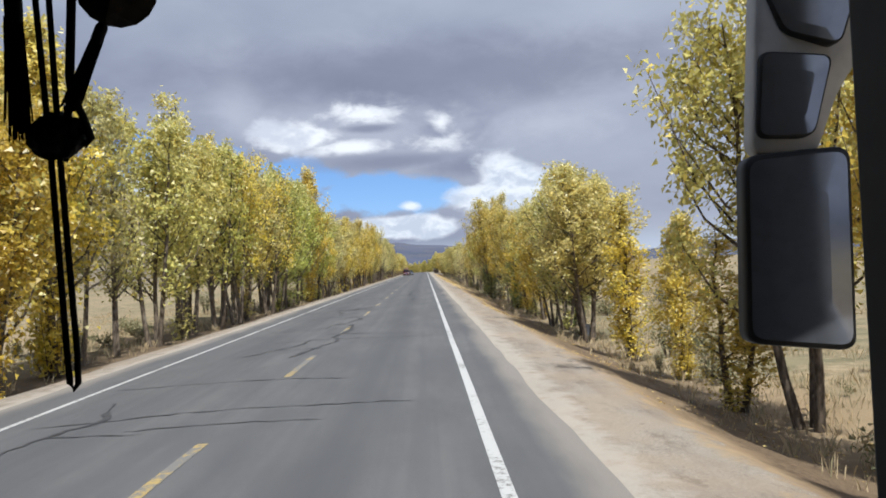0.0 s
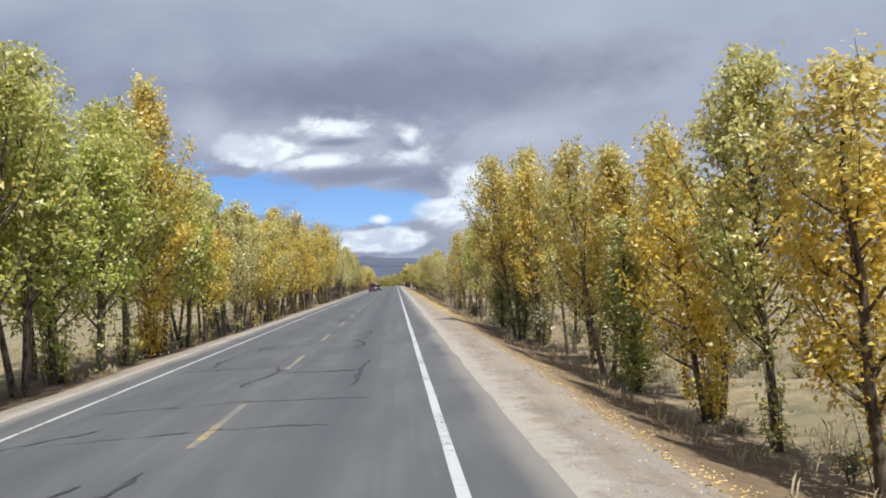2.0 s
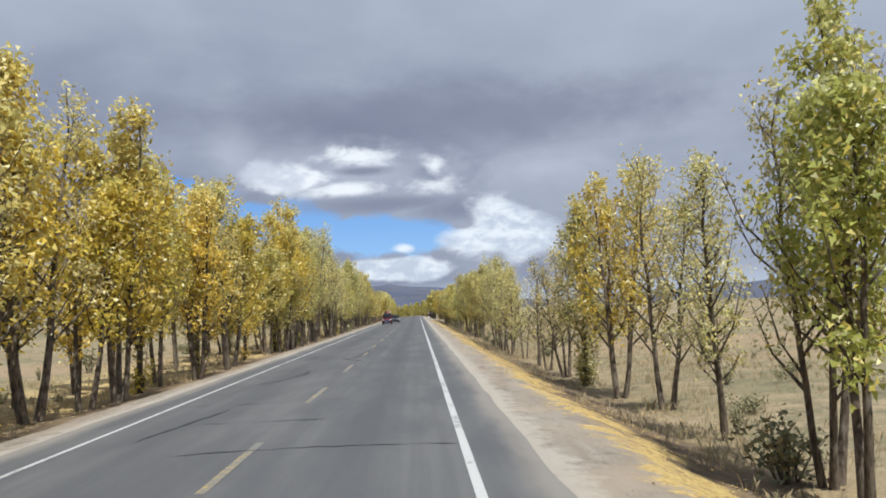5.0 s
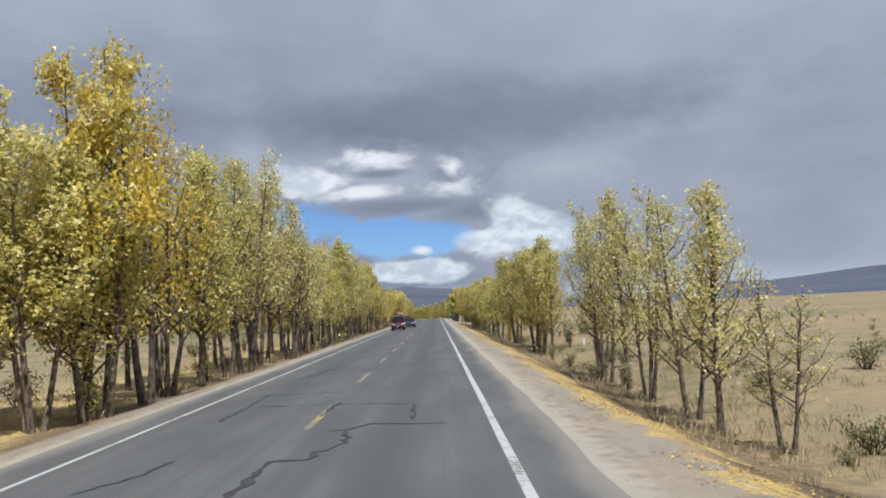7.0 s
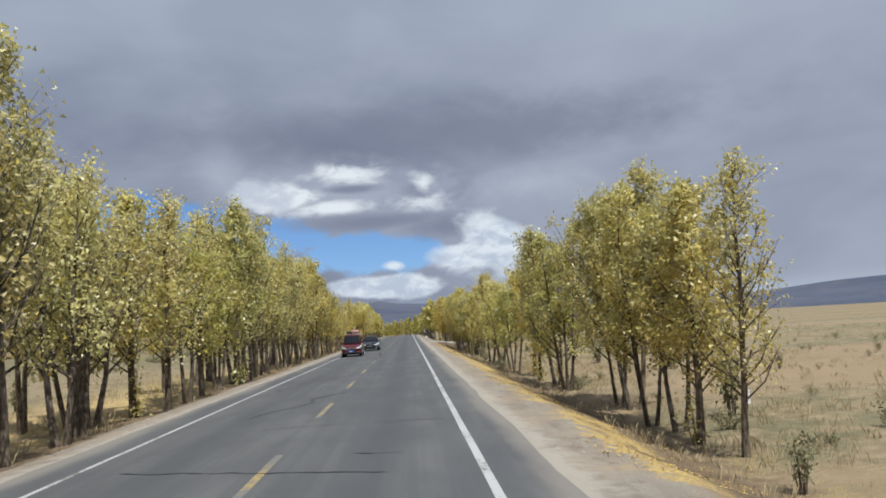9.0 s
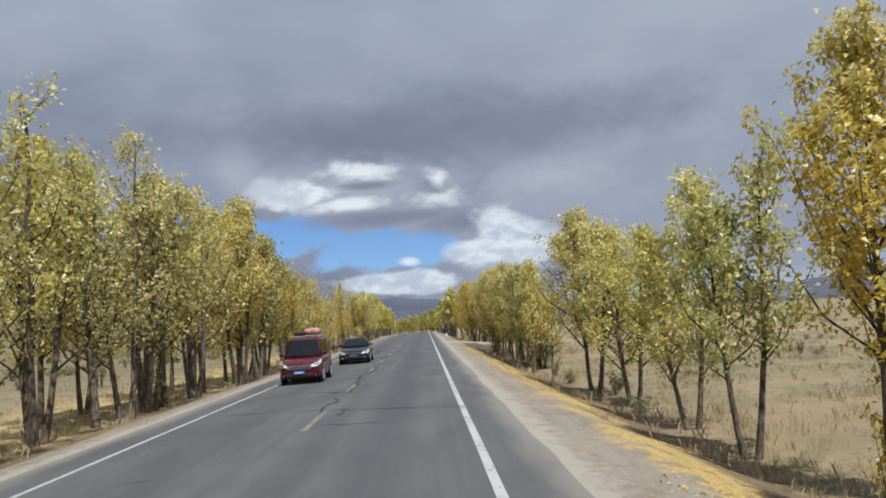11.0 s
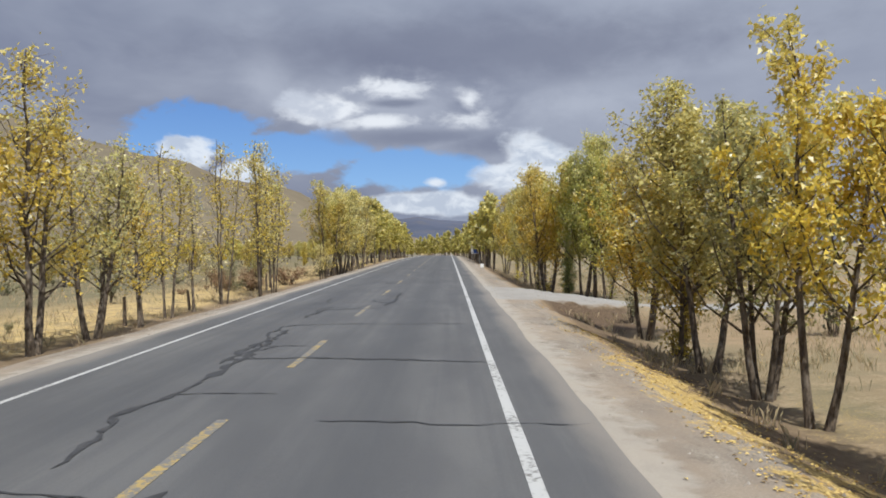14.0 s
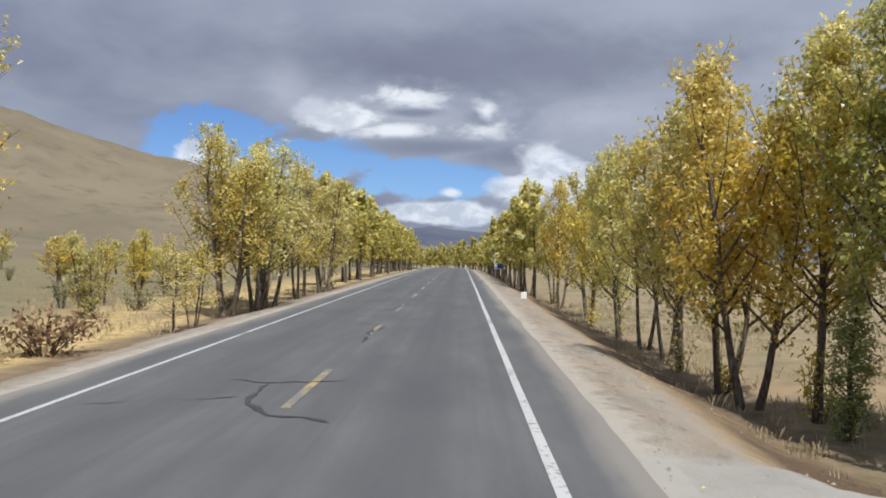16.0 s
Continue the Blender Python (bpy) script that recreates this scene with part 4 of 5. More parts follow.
for rows, kinds, tints in ((EAST_1, KIND_1, TINT_1), (EAST_2, KIND_2, TINT_2), (EAST_3, KIND_3, TINT_3), (EAST_4, KIND_4, TINT_4), (EAST_5, KIND_5, TINT_5)):
    for (y, x, h), kind, tint in zip(rows, kinds, tints):
        planted = poplar(y, x + 0.35, h * (1.02 if y < 240 else 0.95), "great" if y in GREAT else kind, tint, BROAD.get(y, 0.92))
        if y == 33.7:
            v, f = [], []
            tube(v, f, [Vector((0, 0, 0.02)), Vector((0, 0, 0.3)), Vector((0, 0, 0.58))], [0.142, 0.134, 0.128], 10)
            part("whitewash_band", mesh_from("whitewash_band", v, f, LIME_WASH, True), None, planted, "flaking white limewash on the bark")
for y, x, h, tint in ((16.4, 8.6, 3.7, "gold"), (25.4, 8.8, 5.2, "gold"), (38.6, 9.3, 4.6, "green"), (55.6, 8.7, 4.6, "green"), (74.0, 8.6, 3.6, "green"), (83.0, 8.9, 4.2, "green"), (240.0, 9.5, 2.4, "olive")):
    poplar(y, x + 0.35, h, "slim", tint, 1.2)

# west of the road: a dense double row that thins out towards the hill
WEST_TOP = [(-30, 8), (20, 9), (40, 9.8), (46, 9.4), (56, 9.8), (69, 10.6), (73, 9.9), (75.5, 7.8), (82, 8.3), (87, 7.5), (95, 8.0), (103, 9.1), (110, 9.2), (121, 9.3), (138, 9.5), (153, 9.2), (160, 9.8), (171, 10.4), (176, 9.7), (179, 8.5), (191, 8.8), (198, 9.8), (218, 9.2), (238, 9.4), (243, 7.6), (250, 6.8), (258, 6.8)]


def west_tint(y, rg):
    if y < 36:
        pool = ("gold", "olive", "lime", "gold")
    elif y < 75:
        pool = ("lime", "fresh", "fresh", "gold", "fresh", "lime")
    elif y < 108:
        pool = ("gold", "lime", "gold", "pale")
    elif y < 150:
        pool = ("lime", "gold", "lime", "gold", "olive")
    elif y < 215:
        pool = ("pale", "lime", "olive", "pale", "lime")
    elif y < 244:
        pool = ("lime", "pale", "olive", "gold")
    else:
        pool = ("gold", "pale", "lime")
    return rg.choice(pool)


rg = random.Random(5)
y = -14.0
while y < 258:
    h = profile(WEST_TOP, y) * rg.uniform(0.86, 1.06)
    loose = 0.6 if 148 < y < 215 else (0.6 if y > 242 else (0.4 if y > 215 else 0.12))
    kind = "sparse" if rg.random() < loose else ("skirted" if rg.random() < (0.25 if y < 72 else 0.0) else ("full" if 40 < y < 74.5 else "row"))
    if 141.5 <= y < 149:
        h *= 1.16
    elif 149 <= y < 168:
        h *= 1.08
    if 129.5 < y < 141.5:
        poplar(y + 4.5, -11.2 + rg.uniform(-1.0, 1.0), rg.uniform(5.0, 6.4), "back", rg.choice(("gold", "olive", "pale")), 1.1)
        y += rg.uniform(1.7, 2.4)
        continue
    poplar(y, -7.15 + rg.uniform(-0.55, 0.55), h, kind, west_tint(y, rg), 1.08)
    if rg.random() < 0.55 and y < 244:
        poplar(y + rg.uniform(-1, 1), -9.6 + rg.uniform(-1.0, 0.8), h * rg.uniform(0.8, 1.0), "back", west_tint(y, rg))
    y += rg.uniform(1.9, 3.4) if y < 244 else rg.uniform(2.2, 3.4)
poplar(133.9, -7.5, 7.2, "row", "gold", 1.1)
for y, x in ((140.6, -7.5), (141.9, -6.8), (143.3, -7.4)):
    poplar(y, x, 7.3, "full", "lime", 1.1)
WEST_2 = [(259.5, -6.9, 6.6), (262.6, -6.9, 5.8), (265.5, -6.7, 4.6), (268.2, -6.8, 5.7), (271.3, -6.9, 4.8), (275.3, -6.9, 6.8), (279.8, -6.4, 7.2), (281.6, -6.8, 7.4), (283.6, -6.5, 6.6), (289.3, -7.9, 7.2), (297.6, -6.3, 2.4), (299.0, -6.2, 2.8), (303.6, -6.4, 7.6), (305.2, -6.9, 8.0), (306.8, -6.1, 7.8), (309.4, -6.2, 7.4), (312.0, -7.2, 7.6), (316.2, -6.4, 7.6), (320.5, -6.8, 7.4), (325.0, -6.5, 8.4), (330.5, -6.8, 8.2)]
for i, (y, x, h) in enumerate(WEST_2):
    poplar(y, x, h * (1.05 if y < 300 else 0.94), "sparse" if y < 268 else ("wispy" if y < 300 else ("sparse" if i % 3 == 0 else "row")), (("gold", "pale", "gold") if y < 300 else ("gold", "lime", "pale"))[i % 3], 1.05 if y < 300 else 1.12)
for k in range(44):
    y, x = 288 + rg.uniform(0, 140), -rg.uniform(17, 95)
    poplar(y, x, rg.uniform(2.4, 5.2), "back", rg.choice(("gold", "pale", "gold", "lime")), 1.25)
for k in range(30):
    y, x = 291 + rg.uniform(0, 60), -rg.uniform(11, 46)
    poplar(y, x, rg.uniform(2.2, 4.2), rg.choice(("wispy", "wispy", "sparse", "slim")), rg.choice(("gold", "pale", "gold", "olive")), 1.0)
# onwards to where the road is lost to view: one far wood
def far_wood():
    bits = []
    y = 336.0
    while y < 640:
        for side in (-1, 1):
            bits.append((bend(y) + side * (8.0 + rg.uniform(-0.7, 0.9)), y + rg.uniform(-1.5, 1.5), rg.uniform(7.0, 9.2), rg.uniform(0, 6.28)))
        y += 3.4
    vs, fs, kinds, base = [], [], [], 0
    for k, (x, y, h, turn) in enumerate(bits):
        for slot, me in enumerate(SETS["far"][k % 2]):
            co = np.empty(len(me.vertices) * 3)
            me.vertices.foreach_get("co", co)
            co = co.reshape(-1, 3) * np.array((1.1, 1.1, h / 8))
            c, s = math.cos(turn), math.sin(turn)
            vs.append(np.column_stack((co[:, 0] * c - co[:, 1] * s + x, co[:, 0] * s + co[:, 1] * c + y, co[:, 2] + land(x, y))))
            fs += [tuple(base + i for i in p.vertices) for p in me.polygons]
            kinds += [slot] * len(me.polygons)
            base += len(me.vertices)
    me = bpy.data.meshes.new("far_wood")
    me.from_pydata(np.vstack(vs), [], fs)
    me.materials.append(BARK)
    me.materials.append(LEAF)
    me.polygons.foreach_set("material_index", np.array(kinds, dtype=np.int32))
    me.update()
    ob = tagged(new("far_poplars", me), "far rows of yellow poplars along the road", "trees", kind="stuff")
    ob.color = (0.41, 0.36, 0.09, 1)


far_wood()


# ---- grass, fallen leaves, pebbles ----
def scatter(name, places, label, mat_, blade):
    """One object of many small blades or chips."""
    verts, faces = [], []
    for x, y in places:
        blade(verts, faces, x, y, land(x, y))
    return tagged(new(name, mesh_from(name, verts, faces, mat_)), label, name.split("_")[-1], kind="stuff")


sc = random.Random(3)


def tuft(verts, faces, x, y, z):
    big = sc.uniform(0.6, 1.3)
    for _ in range(6):
        a, l = sc.uniform(0, 6.28), sc.uniform(0.10, 0.30) * big
        bx, by = x + sc.gauss(0, 0.07), y + sc.gauss(0, 0.07)
        ox, oy = math.cos(a) * l * 0.5, math.sin(a) * l * 0.5
        wx, wy = -math.sin(a) * 0.008, math.cos(a) * 0.008
        i = len(verts)
        verts += [(bx - wx, by - wy, z - 0.03), (bx + wx, by + wy, z - 0.03), (bx + ox * 0.5 + wx * 0.6, by + oy * 0.5 + wy * 0.6, z + l * 0.75), (bx + ox, by + oy, z + l)]
        faces += [(i, i + 1, i + 2), (i, i + 2, i + 3)]


def chip(verts, faces, x, y, z):
    a, s = sc.uniform(0, 6.28), sc.uniform(0.016, 0.034)
    c, d = math.cos(a) * s, math.sin(a) * s
    i = len(verts)
    t = sc.uniform(0.005, 0.03)
    verts += [(x - c, y - d, z + 0.012), (x - d * 0.8, y + c * 0.8, z + t), (x + c, y + d, z + 0.014), (x + d * 0.8, y - c * 0.8, z + t + 0.01)]
    faces.append((i, i + 1, i + 2, i + 3))


def pebble(verts, faces, x, y, z):
    s = sc.choice((0.01, 0.013, 0.017, 0.022, 0.03))
    i = len(verts)
    verts += [(x + s * sc.uniform(0.7, 1.2) * math.cos(k * 1.571), y + s * sc.uniform(0.7, 1.2) * math.sin(k * 1.571), z - 0.004) for k in range(4)]
    verts.append((x + s * 0.2, y, z + s * sc.uniform(0.6, 1.0)))
    faces += [(i, i + 1, i + 4), (i + 1, i + 2, i + 4), (i + 2, i + 3, i + 4), (i + 3, i, i + 4)]


def spread(n, x0, x1, y0, y1, clump=0.0):
    """Random places between the limits, denser in patches."""
    out = []
    while len(out) < n:
        x, y = sc.uniform(x0, x1), sc.uniform(y0, y1)
        if noise.noise((x * 0.25, y * 0.25, 5)) > clump * sc.uniform(-0.6, 1.2) and drive_mix(x, y) < 0.2:
            out.append((x, y))
    return out


scatter("dry_grass", spread(5500, 9.2, 24, 0, 330, 0.3) + spread(1200, 7.6, 9.2, 0, 330, 0.6) + spread(2200, 24, 60, 30, 380, 0.2) + spread(4200, -22, -6.3, 10, 330, 0.4) + spread(1200, -60, -22, 150, 400, 0.2), "dry straw-coloured grass in tufts beside the road", DRY_GRASS, tuft)


def tall_tuft(verts, faces, x, y, z):
    big = sc.uniform(0.5, 1.2)
    for _ in range(11):
        a, l = sc.uniform(0, 6.28), sc.uniform(0.08, 0.27) * big
        bx, by = x + sc.gauss(0, 0.12), y + sc.gauss(0, 0.12)
        ox, oy = math.cos(a) * l * 0.35, math.sin(a) * l * 0.35
        wx, wy = -math.sin(a) * 0.0055, math.cos(a) * 0.0055
        i = len(verts)
        verts += [(bx - wx, by - wy, z - 0.03), (bx + wx, by + wy, z - 0.03), (bx + ox * 0.5, by + oy * 0.5, z + l * 0.7), (bx + ox, by + oy, z + l)]
        faces += [(i, i + 1, i + 2), (i, i + 2, i + 3)]


scatter("tall_grass", spread(5000, 9.4, 16, 0, 330, 0.7) + spread(1500, 16, 30, 20, 330, 0.8) + spread(1800, -15, -7.4, 5, 330, 0.7) + spread(900, -40, -15, 200, 340, 0.6), "tall dry grass in clumps behind the trees", TALL_GRASS, tall_tuft)
scatter("fallen_leaves", spread(5000, 5.6, 6.6, 85, 266, 0.4) + spread(8000, 6.4, 8.6, 85, 266, 0.4) + spread(2500, 9.2, 11.5, 60, 266, 0.4) + spread(1500, 6.0, 6.9, 5, 85, 0.6) + spread(3000, 6.9, 10.4, 5, 85, 0.6) + spread(6000, -13, -6.6, 100, 300, 0.5) + spread(260, 4.8, 6.2, 0, 300, 0.5), "yellow fallen poplar leaves lying along the bank", LITTER, chip)
scatter("loose_pebbles", spread(3600, 4.7, 6.5, 0, 300, 0.2) + spread(2500, -5.8, -4.5, 10, 300, 0.2) + spread(1500, 6.4, 9.5, 0, 300, 0.3) + [(4.5 + sc.random() * 9, sc.uniform(273, 283)) for _ in range(600)], "loose pale pebbles on the gravel shoulders", PEBBLE, pebble)


RUBBLE = simple("pale_rubble", (0.50, 0.48, 0.44), 0.9, vary=0.3, scale=9, relief=0.4)


def rubble():
    """Loose pale stones tipped beside the ditch."""
    rg_ = random.Random(31)
    verts, faces = [], []
    for k in range(110):
        x, y = rg_.gauss(10.2, 0.7), rg_.gauss(82.6, 1.9)
        s = rg_.uniform(0.04, 0.13)
        z, i = land(x, y), len(verts)
        turn = rg_.uniform(0, 6.28)
        for h, w in ((-0.3, 0.9), (0.35, 1.0), (0.8, 0.55)):
            for c in range(5):
                a = turn + c * 1.2566
                r = s * w * rg_.uniform(0.75, 1.15)
                verts.append((x + r * math.cos(a), y + r * math.sin(a), z + s * h * rg_.uniform(0.8, 1.1)))
        for ring in (0, 5):
            faces += [(i + ring + c, i + ring + (c + 1) % 5, i + ring + 5 + (c + 1) % 5, i + ring + 5 + c) for c in range(5)]
        faces.append(tuple(i + 10 + c for c in range(5)))
    tagged(new("rubble", mesh_from("rubble", verts, faces, RUBBLE)), "pale broken stones lying beside the ditch", "rubble", kind="stuff")


rubble()


# ---- shrubs ----
def shrub_meshes(seed, n, spread_, tall):
    rg_, rs = random.Random(seed), np.random.RandomState(seed)
    verts, faces, clumps = [], [], []
    for k in range(14):
        a, r = rg_.uniform(0, 6.28), rg_.uniform(0.1, 1.0) * spread_
        b = Vector((r * math.cos(a), r * math.sin(a), tall * rg_.uniform(0.6, 1.1)))
        tube(verts, faces, [Vector((0.08 * math.cos(a), 0.08 * math.sin(a), -0.05)), b * 0.55, b], [0.018, 0.011, 0.004], 4)
        clumps += [b * s for s in (0.45, 0.65, 0.85, 1.0)]
    c = np.array([tuple(v) for v in clumps])[rs.randint(0, len(clumps), n)] + rs.normal(size=(n, 3)) * 0.10
    c[:, 2] = np.maximum(c[:, 2], 0.03)
    leaves = leaf_mesh("foliage", c, 0.08, rs)
    leaves.materials.clear()
    leaves.materials.append(SHRUB)
    return mesh_from("stem", verts, faces, BARK, True), leaves


SHRUBS = [shrub_meshes(1, 560, 0.55, 0.75), shrub_meshes(2, 450, 0.4, 1.1), shrub_meshes(3, 640, 0.8, 0.6)]
rg = random.Random(8)
places = [(x, y) for x, y in spread(90, 9.8, 24, 5, 300, 0.3)] + spread(40, -26, -8, 120, 330, 0.3) + spread(60, -42, -8.5, 262, 345, 0.2) + spread(40, -13, -7.6, 8, 120, 0.2) + spread(40, 9.8, 14, 5, 110, 0.3)
places += [(9.3, y + rg.uniform(-1, 1)) for y in (12, 22, 35, 41, 47, 50.5, 57, 71, 88, 100, 150, 155, 163, 168, 216, 228, 233)]
brown = [(-rg.uniform(7.4, 11.5), rg.uniform(283, 293)) for _ in range(14)]
SHRUB_BROWN = litter_material("brown_shrub_leaves", (0.19, 0.115, 0.065), (0.27, 0.17, 0.10), (0.33, 0.25, 0.14))
BROWN_LEAVES = []
for _, me in SHRUBS:
    twin = me.copy()
    twin.materials.clear()
    twin.materials.append(SHRUB_BROWN)
    BROWN_LEAVES.append(twin)
for i, (x, y) in enumerate(places + brown):
    shrub = new("shrub")
    s = rg.choice((0.4, 0.5, 0.6, 0.8, 1.0, 1.4)) * rg.uniform(0.85, 1.15)
    shrub.matrix_basis = pose(x, y, land(x, y), 0, 0, rg.uniform(0, 360)) @ Matrix.Diagonal((s, s, s * rg.uniform(0.8, 1.2), 1))
    tagged(shrub, "low grey-green shrub on dry grassy ground" if i < len(places) else "low reddish-brown shrub beside the road", "shrub", "field shrubs")
    stem_me, leaf_me = SHRUBS[i % 3] if i < len(places) else (SHRUBS[i % 3][0], BROWN_LEAVES[i % 3])
    part("stem", stem_me, None, shrub)
    part("foliage", leaf_me, None, shrub)


def scrub():
    """The small grey bushes dotted over the open field, too many to count."""
    rg_ = random.Random(77)
    co = np.empty(len(SHRUBS[0][1].vertices) * 3)
    SHRUBS[0][1].vertices.foreach_get("co", co)
    co = co.reshape(-1, 3)[:900]
    vs, base = [], 0
    for x_, y_ in spread(240, 11, 45, 5, 340, 0.35):
        k = rg_.uniform(0.3, 0.75)
        turn = rg_.uniform(0, 6.28)
        c, d = math.cos(turn), math.sin(turn)
        vs.append(np.column_stack((co[:, 0] * c - co[:, 1] * d, co[:, 0] * d + co[:, 1] * c, co[:, 2])) * k + np.array((x_, y_, land(x_, y_))))
    allv = np.vstack(vs)
    faces = np.arange(len(allv)).reshape(-1, 3)
    tagged(new("field_scrub", mesh_from("field_scrub", allv, faces, SHRUB)), "small grey-green scrub dotted over the dry field", "scrub", kind="stuff")


scrub()


# ---- posts, signs, pylon ----
def block(bm, x0, x1, y0, y1, z0, z1, bevel=0.0):
    """A box, bevelled, in the bmesh."""
    m = Matrix.Translation(((x0 + x1) / 2, (y0 + y1) / 2, (z0 + z1) / 2)) @ Matrix.Diagonal((x1 - x0, y1 - y0, z1 - z0, 1))
    made = bmesh.ops.create_cube(bm, size=1, matrix=m)["verts"]
    if bevel:
        edges = list({e for v in made for e in v.link_edges})
        bmesh.ops.bevel(bm, geom=edges, offset=bevel, segments=2, affect="EDGES", profile=0.5)
    return bm


OLD_WOOD = simple("old_wood", (0.17, 0.13, 0.09), 0.9, vary=0.4, scale=14, relief=0.5)
STEEL = simple("galvanised_steel", (0.42, 0.43, 0.45), 0.5, 0.7, vary=0.12)
BLUE_SIGN = simple("blue_sign_paint", (0.03, 0.10, 0.42), 0.45, vary=0.08)
WHITE_PAINT = simple("white_paint", (0.78, 0.78, 0.75), 0.55, vary=0.08)


def fence_post(x, y, tall):
    verts, faces = [], []
    tube(verts, faces, [Vector((0, 0, -0.2)), Vector((0.01, 0, tall * 0.5)), Vector((0.03, 0.01, tall))], [0.065, 0.06, 0.05], 7)
    n = len(verts)
    faces.append(tuple(range(n - 7, n)))
    ob = new("fence_post", mesh_from("fence_post", verts, faces, OLD_WOOD))
    ob.matrix_basis = pose(x, y, land(x, y), rg.uniform(-4, 4), rg.uniform(-4, 4), rg.uniform(0, 360))
    tagged(ob, "short weathered wooden fence post in dry grass", "post", "fence posts")


for x, y, tall in ((-8.0, 38.4, 0.9), (-8.3, 45.2, 0.95), (-8.2, 52, 0.9), (-8.6, 84.0, 0.9), (-8.7, 91.0, 0.85), (-8.4, 98, 0.9), (-7.4, 266.0, 0.9), (-7.5, 272.6, 0.8), (-7.6, 286.5, 0.9)):
    fence_post(x, y, tall)

stake = new("white_stake")
stake.location = (13.4, 180.5, land(13.4, 180.5))
tagged(stake, "short white marker stake standing in the field", "stake")
part("shaft", block(bmesh.new(), -0.07, 0.07, -0.04, 0.04, -0.2, 0.42, 0.01), WHITE_PAINT, stake)
part("cap", block(bmesh.new(), -0.085, 0.085, -0.055, 0.055, 0.42, 0.47, 0.008), WHITE_PAINT, stake)

sign = new("road_sign")
sign.location = (7.3, 372, land(7.3, 372))
tagged(sign, "blue and white road sign on two steel posts", "sign")
for s in (-1, 1):
    part("post", block(bmesh.new(), s * 0.62 - 0.04, s * 0.62 + 0.04, -0.04, 0.04, -0.3, 3.4, 0.01), STEEL, sign)
part("board", block(bmesh.new(), -0.75, 0.75, -0.075, -0.045, 1.3, 3.5, 0.01), WHITE_PAINT, sign)
part("panel", block(bmesh.new(), -0.38, 0.38, -0.085, -0.078, 1.4, 3.4, 0.003), BLUE_SIGN, sign, "blue panel")

marker = new("kilometre_stone")
marker.location = (6.0, 318, land(6.0, 318))
tagged(marker, "small white painted stone at the road edge", "stone")
part("shaft", block(bmesh.new(), -0.16, 0.16, -0.09, 0.09, -0.15, 0.42, 0.03), WHITE_PAINT, marker)
part("foot", block(bmesh.new(), -0.22, 0.22, -0.14, 0.14, -0.15, 0.07, 0.02), PEBBLE, marker)


def pylon(x, y, z, tall):
    ob = new("power_pylon")
    ob.location = (x, y, z)
    tagged(ob, "grey steel lattice power pylon on the hillside", "pylon")
    legs = [(-1, -1), (1, -1), (1, 1), (-1, 1)]
    waist, foot = tall * 0.05, tall * 0.13
    for a, b in legs:
        v, f = [], []
        tube(v, f, [Vector((a * foot, b * foot, -4)), Vector((a * waist, b * waist, tall * 0.62)), Vector((a * waist * 2.4, b * waist * 0.5, tall * 0.9))], [0.35, 0.28, 0.2], 4)
        part("leg", mesh_from("leg", v, f, STEEL), None, ob)
    for k in range(6):
        v, f = [], []
        h0, h1 = tall * 0.1 * k, tall * 0.1 * (k + 1)
        r0, r1 = foot + (waist - foot) * h0 / (tall * 0.62), foot + (waist - foot) * h1 / (tall * 0.62)
        for (a, b), (c, d) in zip(legs, legs[1:] + legs[:1]):
            tube(v, f, [Vector((a * r0, b * r0, h0)), Vector((c * r1, d * r1, h1))], [0.16, 0.16], 3)
        part("brace", mesh_from("brace", v, f, STEEL), None, ob)
    for h, half in ((0.9, 0.26), (0.99, 0.2)):
        v, f = [], []
        tube(v, f, [Vector((-tall * half, 0, tall * h)), Vector((0, 0, tall * (h + 0.015))), Vector((tall * half, 0, tall * h))], [0.15, 0.4, 0.15], 4)
        part("crossarm", mesh_from("crossarm", v, f, STEEL), None, ob)


pylon(-243, 1032, 37, 28)


# ---- the two cars that come towards the bus ----
def car_paint(name, c):
    m, net = material(name, 0.22, 0.0, 0.4)
    dust = net.noise(net.where, 3.0, 4)
    colour(net, net.mix(net.ramp(dust, 0.4, 0.75, 0, 0.05), c, (0.22, 0.19, 0.15)))
    net.bsdf.inputs["Coat Weight"].default_value = 0.35
    net.bsdf.inputs["Coat Roughness"].default_value = 0.08
    return m


BLACK_PAINT = car_paint("black_car_paint", (0.007, 0.007, 0.009))
RED_PAINT = car_paint("red_car_paint", (0.085, 0.007, 0.011))
DARK_GLASS = simple("dark_car_glass", (0.010, 0.012, 0.016), 0.16, 0, 0.28, 0.05)
RUBBER = simple("tyre_rubber", (0.022, 0.022, 0.022), 0.85, vary=0.2)
ALLOY = simple("alloy_rim", (0.60, 0.61, 0.63), 0.4, 0.35, vary=0.08)
LAMP_GLASS = simple("headlamp_glass", (0.68, 0.70, 0.73), 0.15, 0.15, 0.7, 0.35, 14.0)
CHROME = simple("chrome", (0.75, 0.76, 0.78), 0.12, 1.0, vary=0.05)
BLACK_PLASTIC = simple("black_plastic", (0.02, 0.02, 0.021), 0.55, vary=0.15)
PLATE_BLUE = simple("blue_plate", (0.02, 0.08, 0.42), 0.4, vary=0.05)
PLATE_GREY = simple("grey_plate", (0.11, 0.12, 0.13), 0.5, vary=0.1)


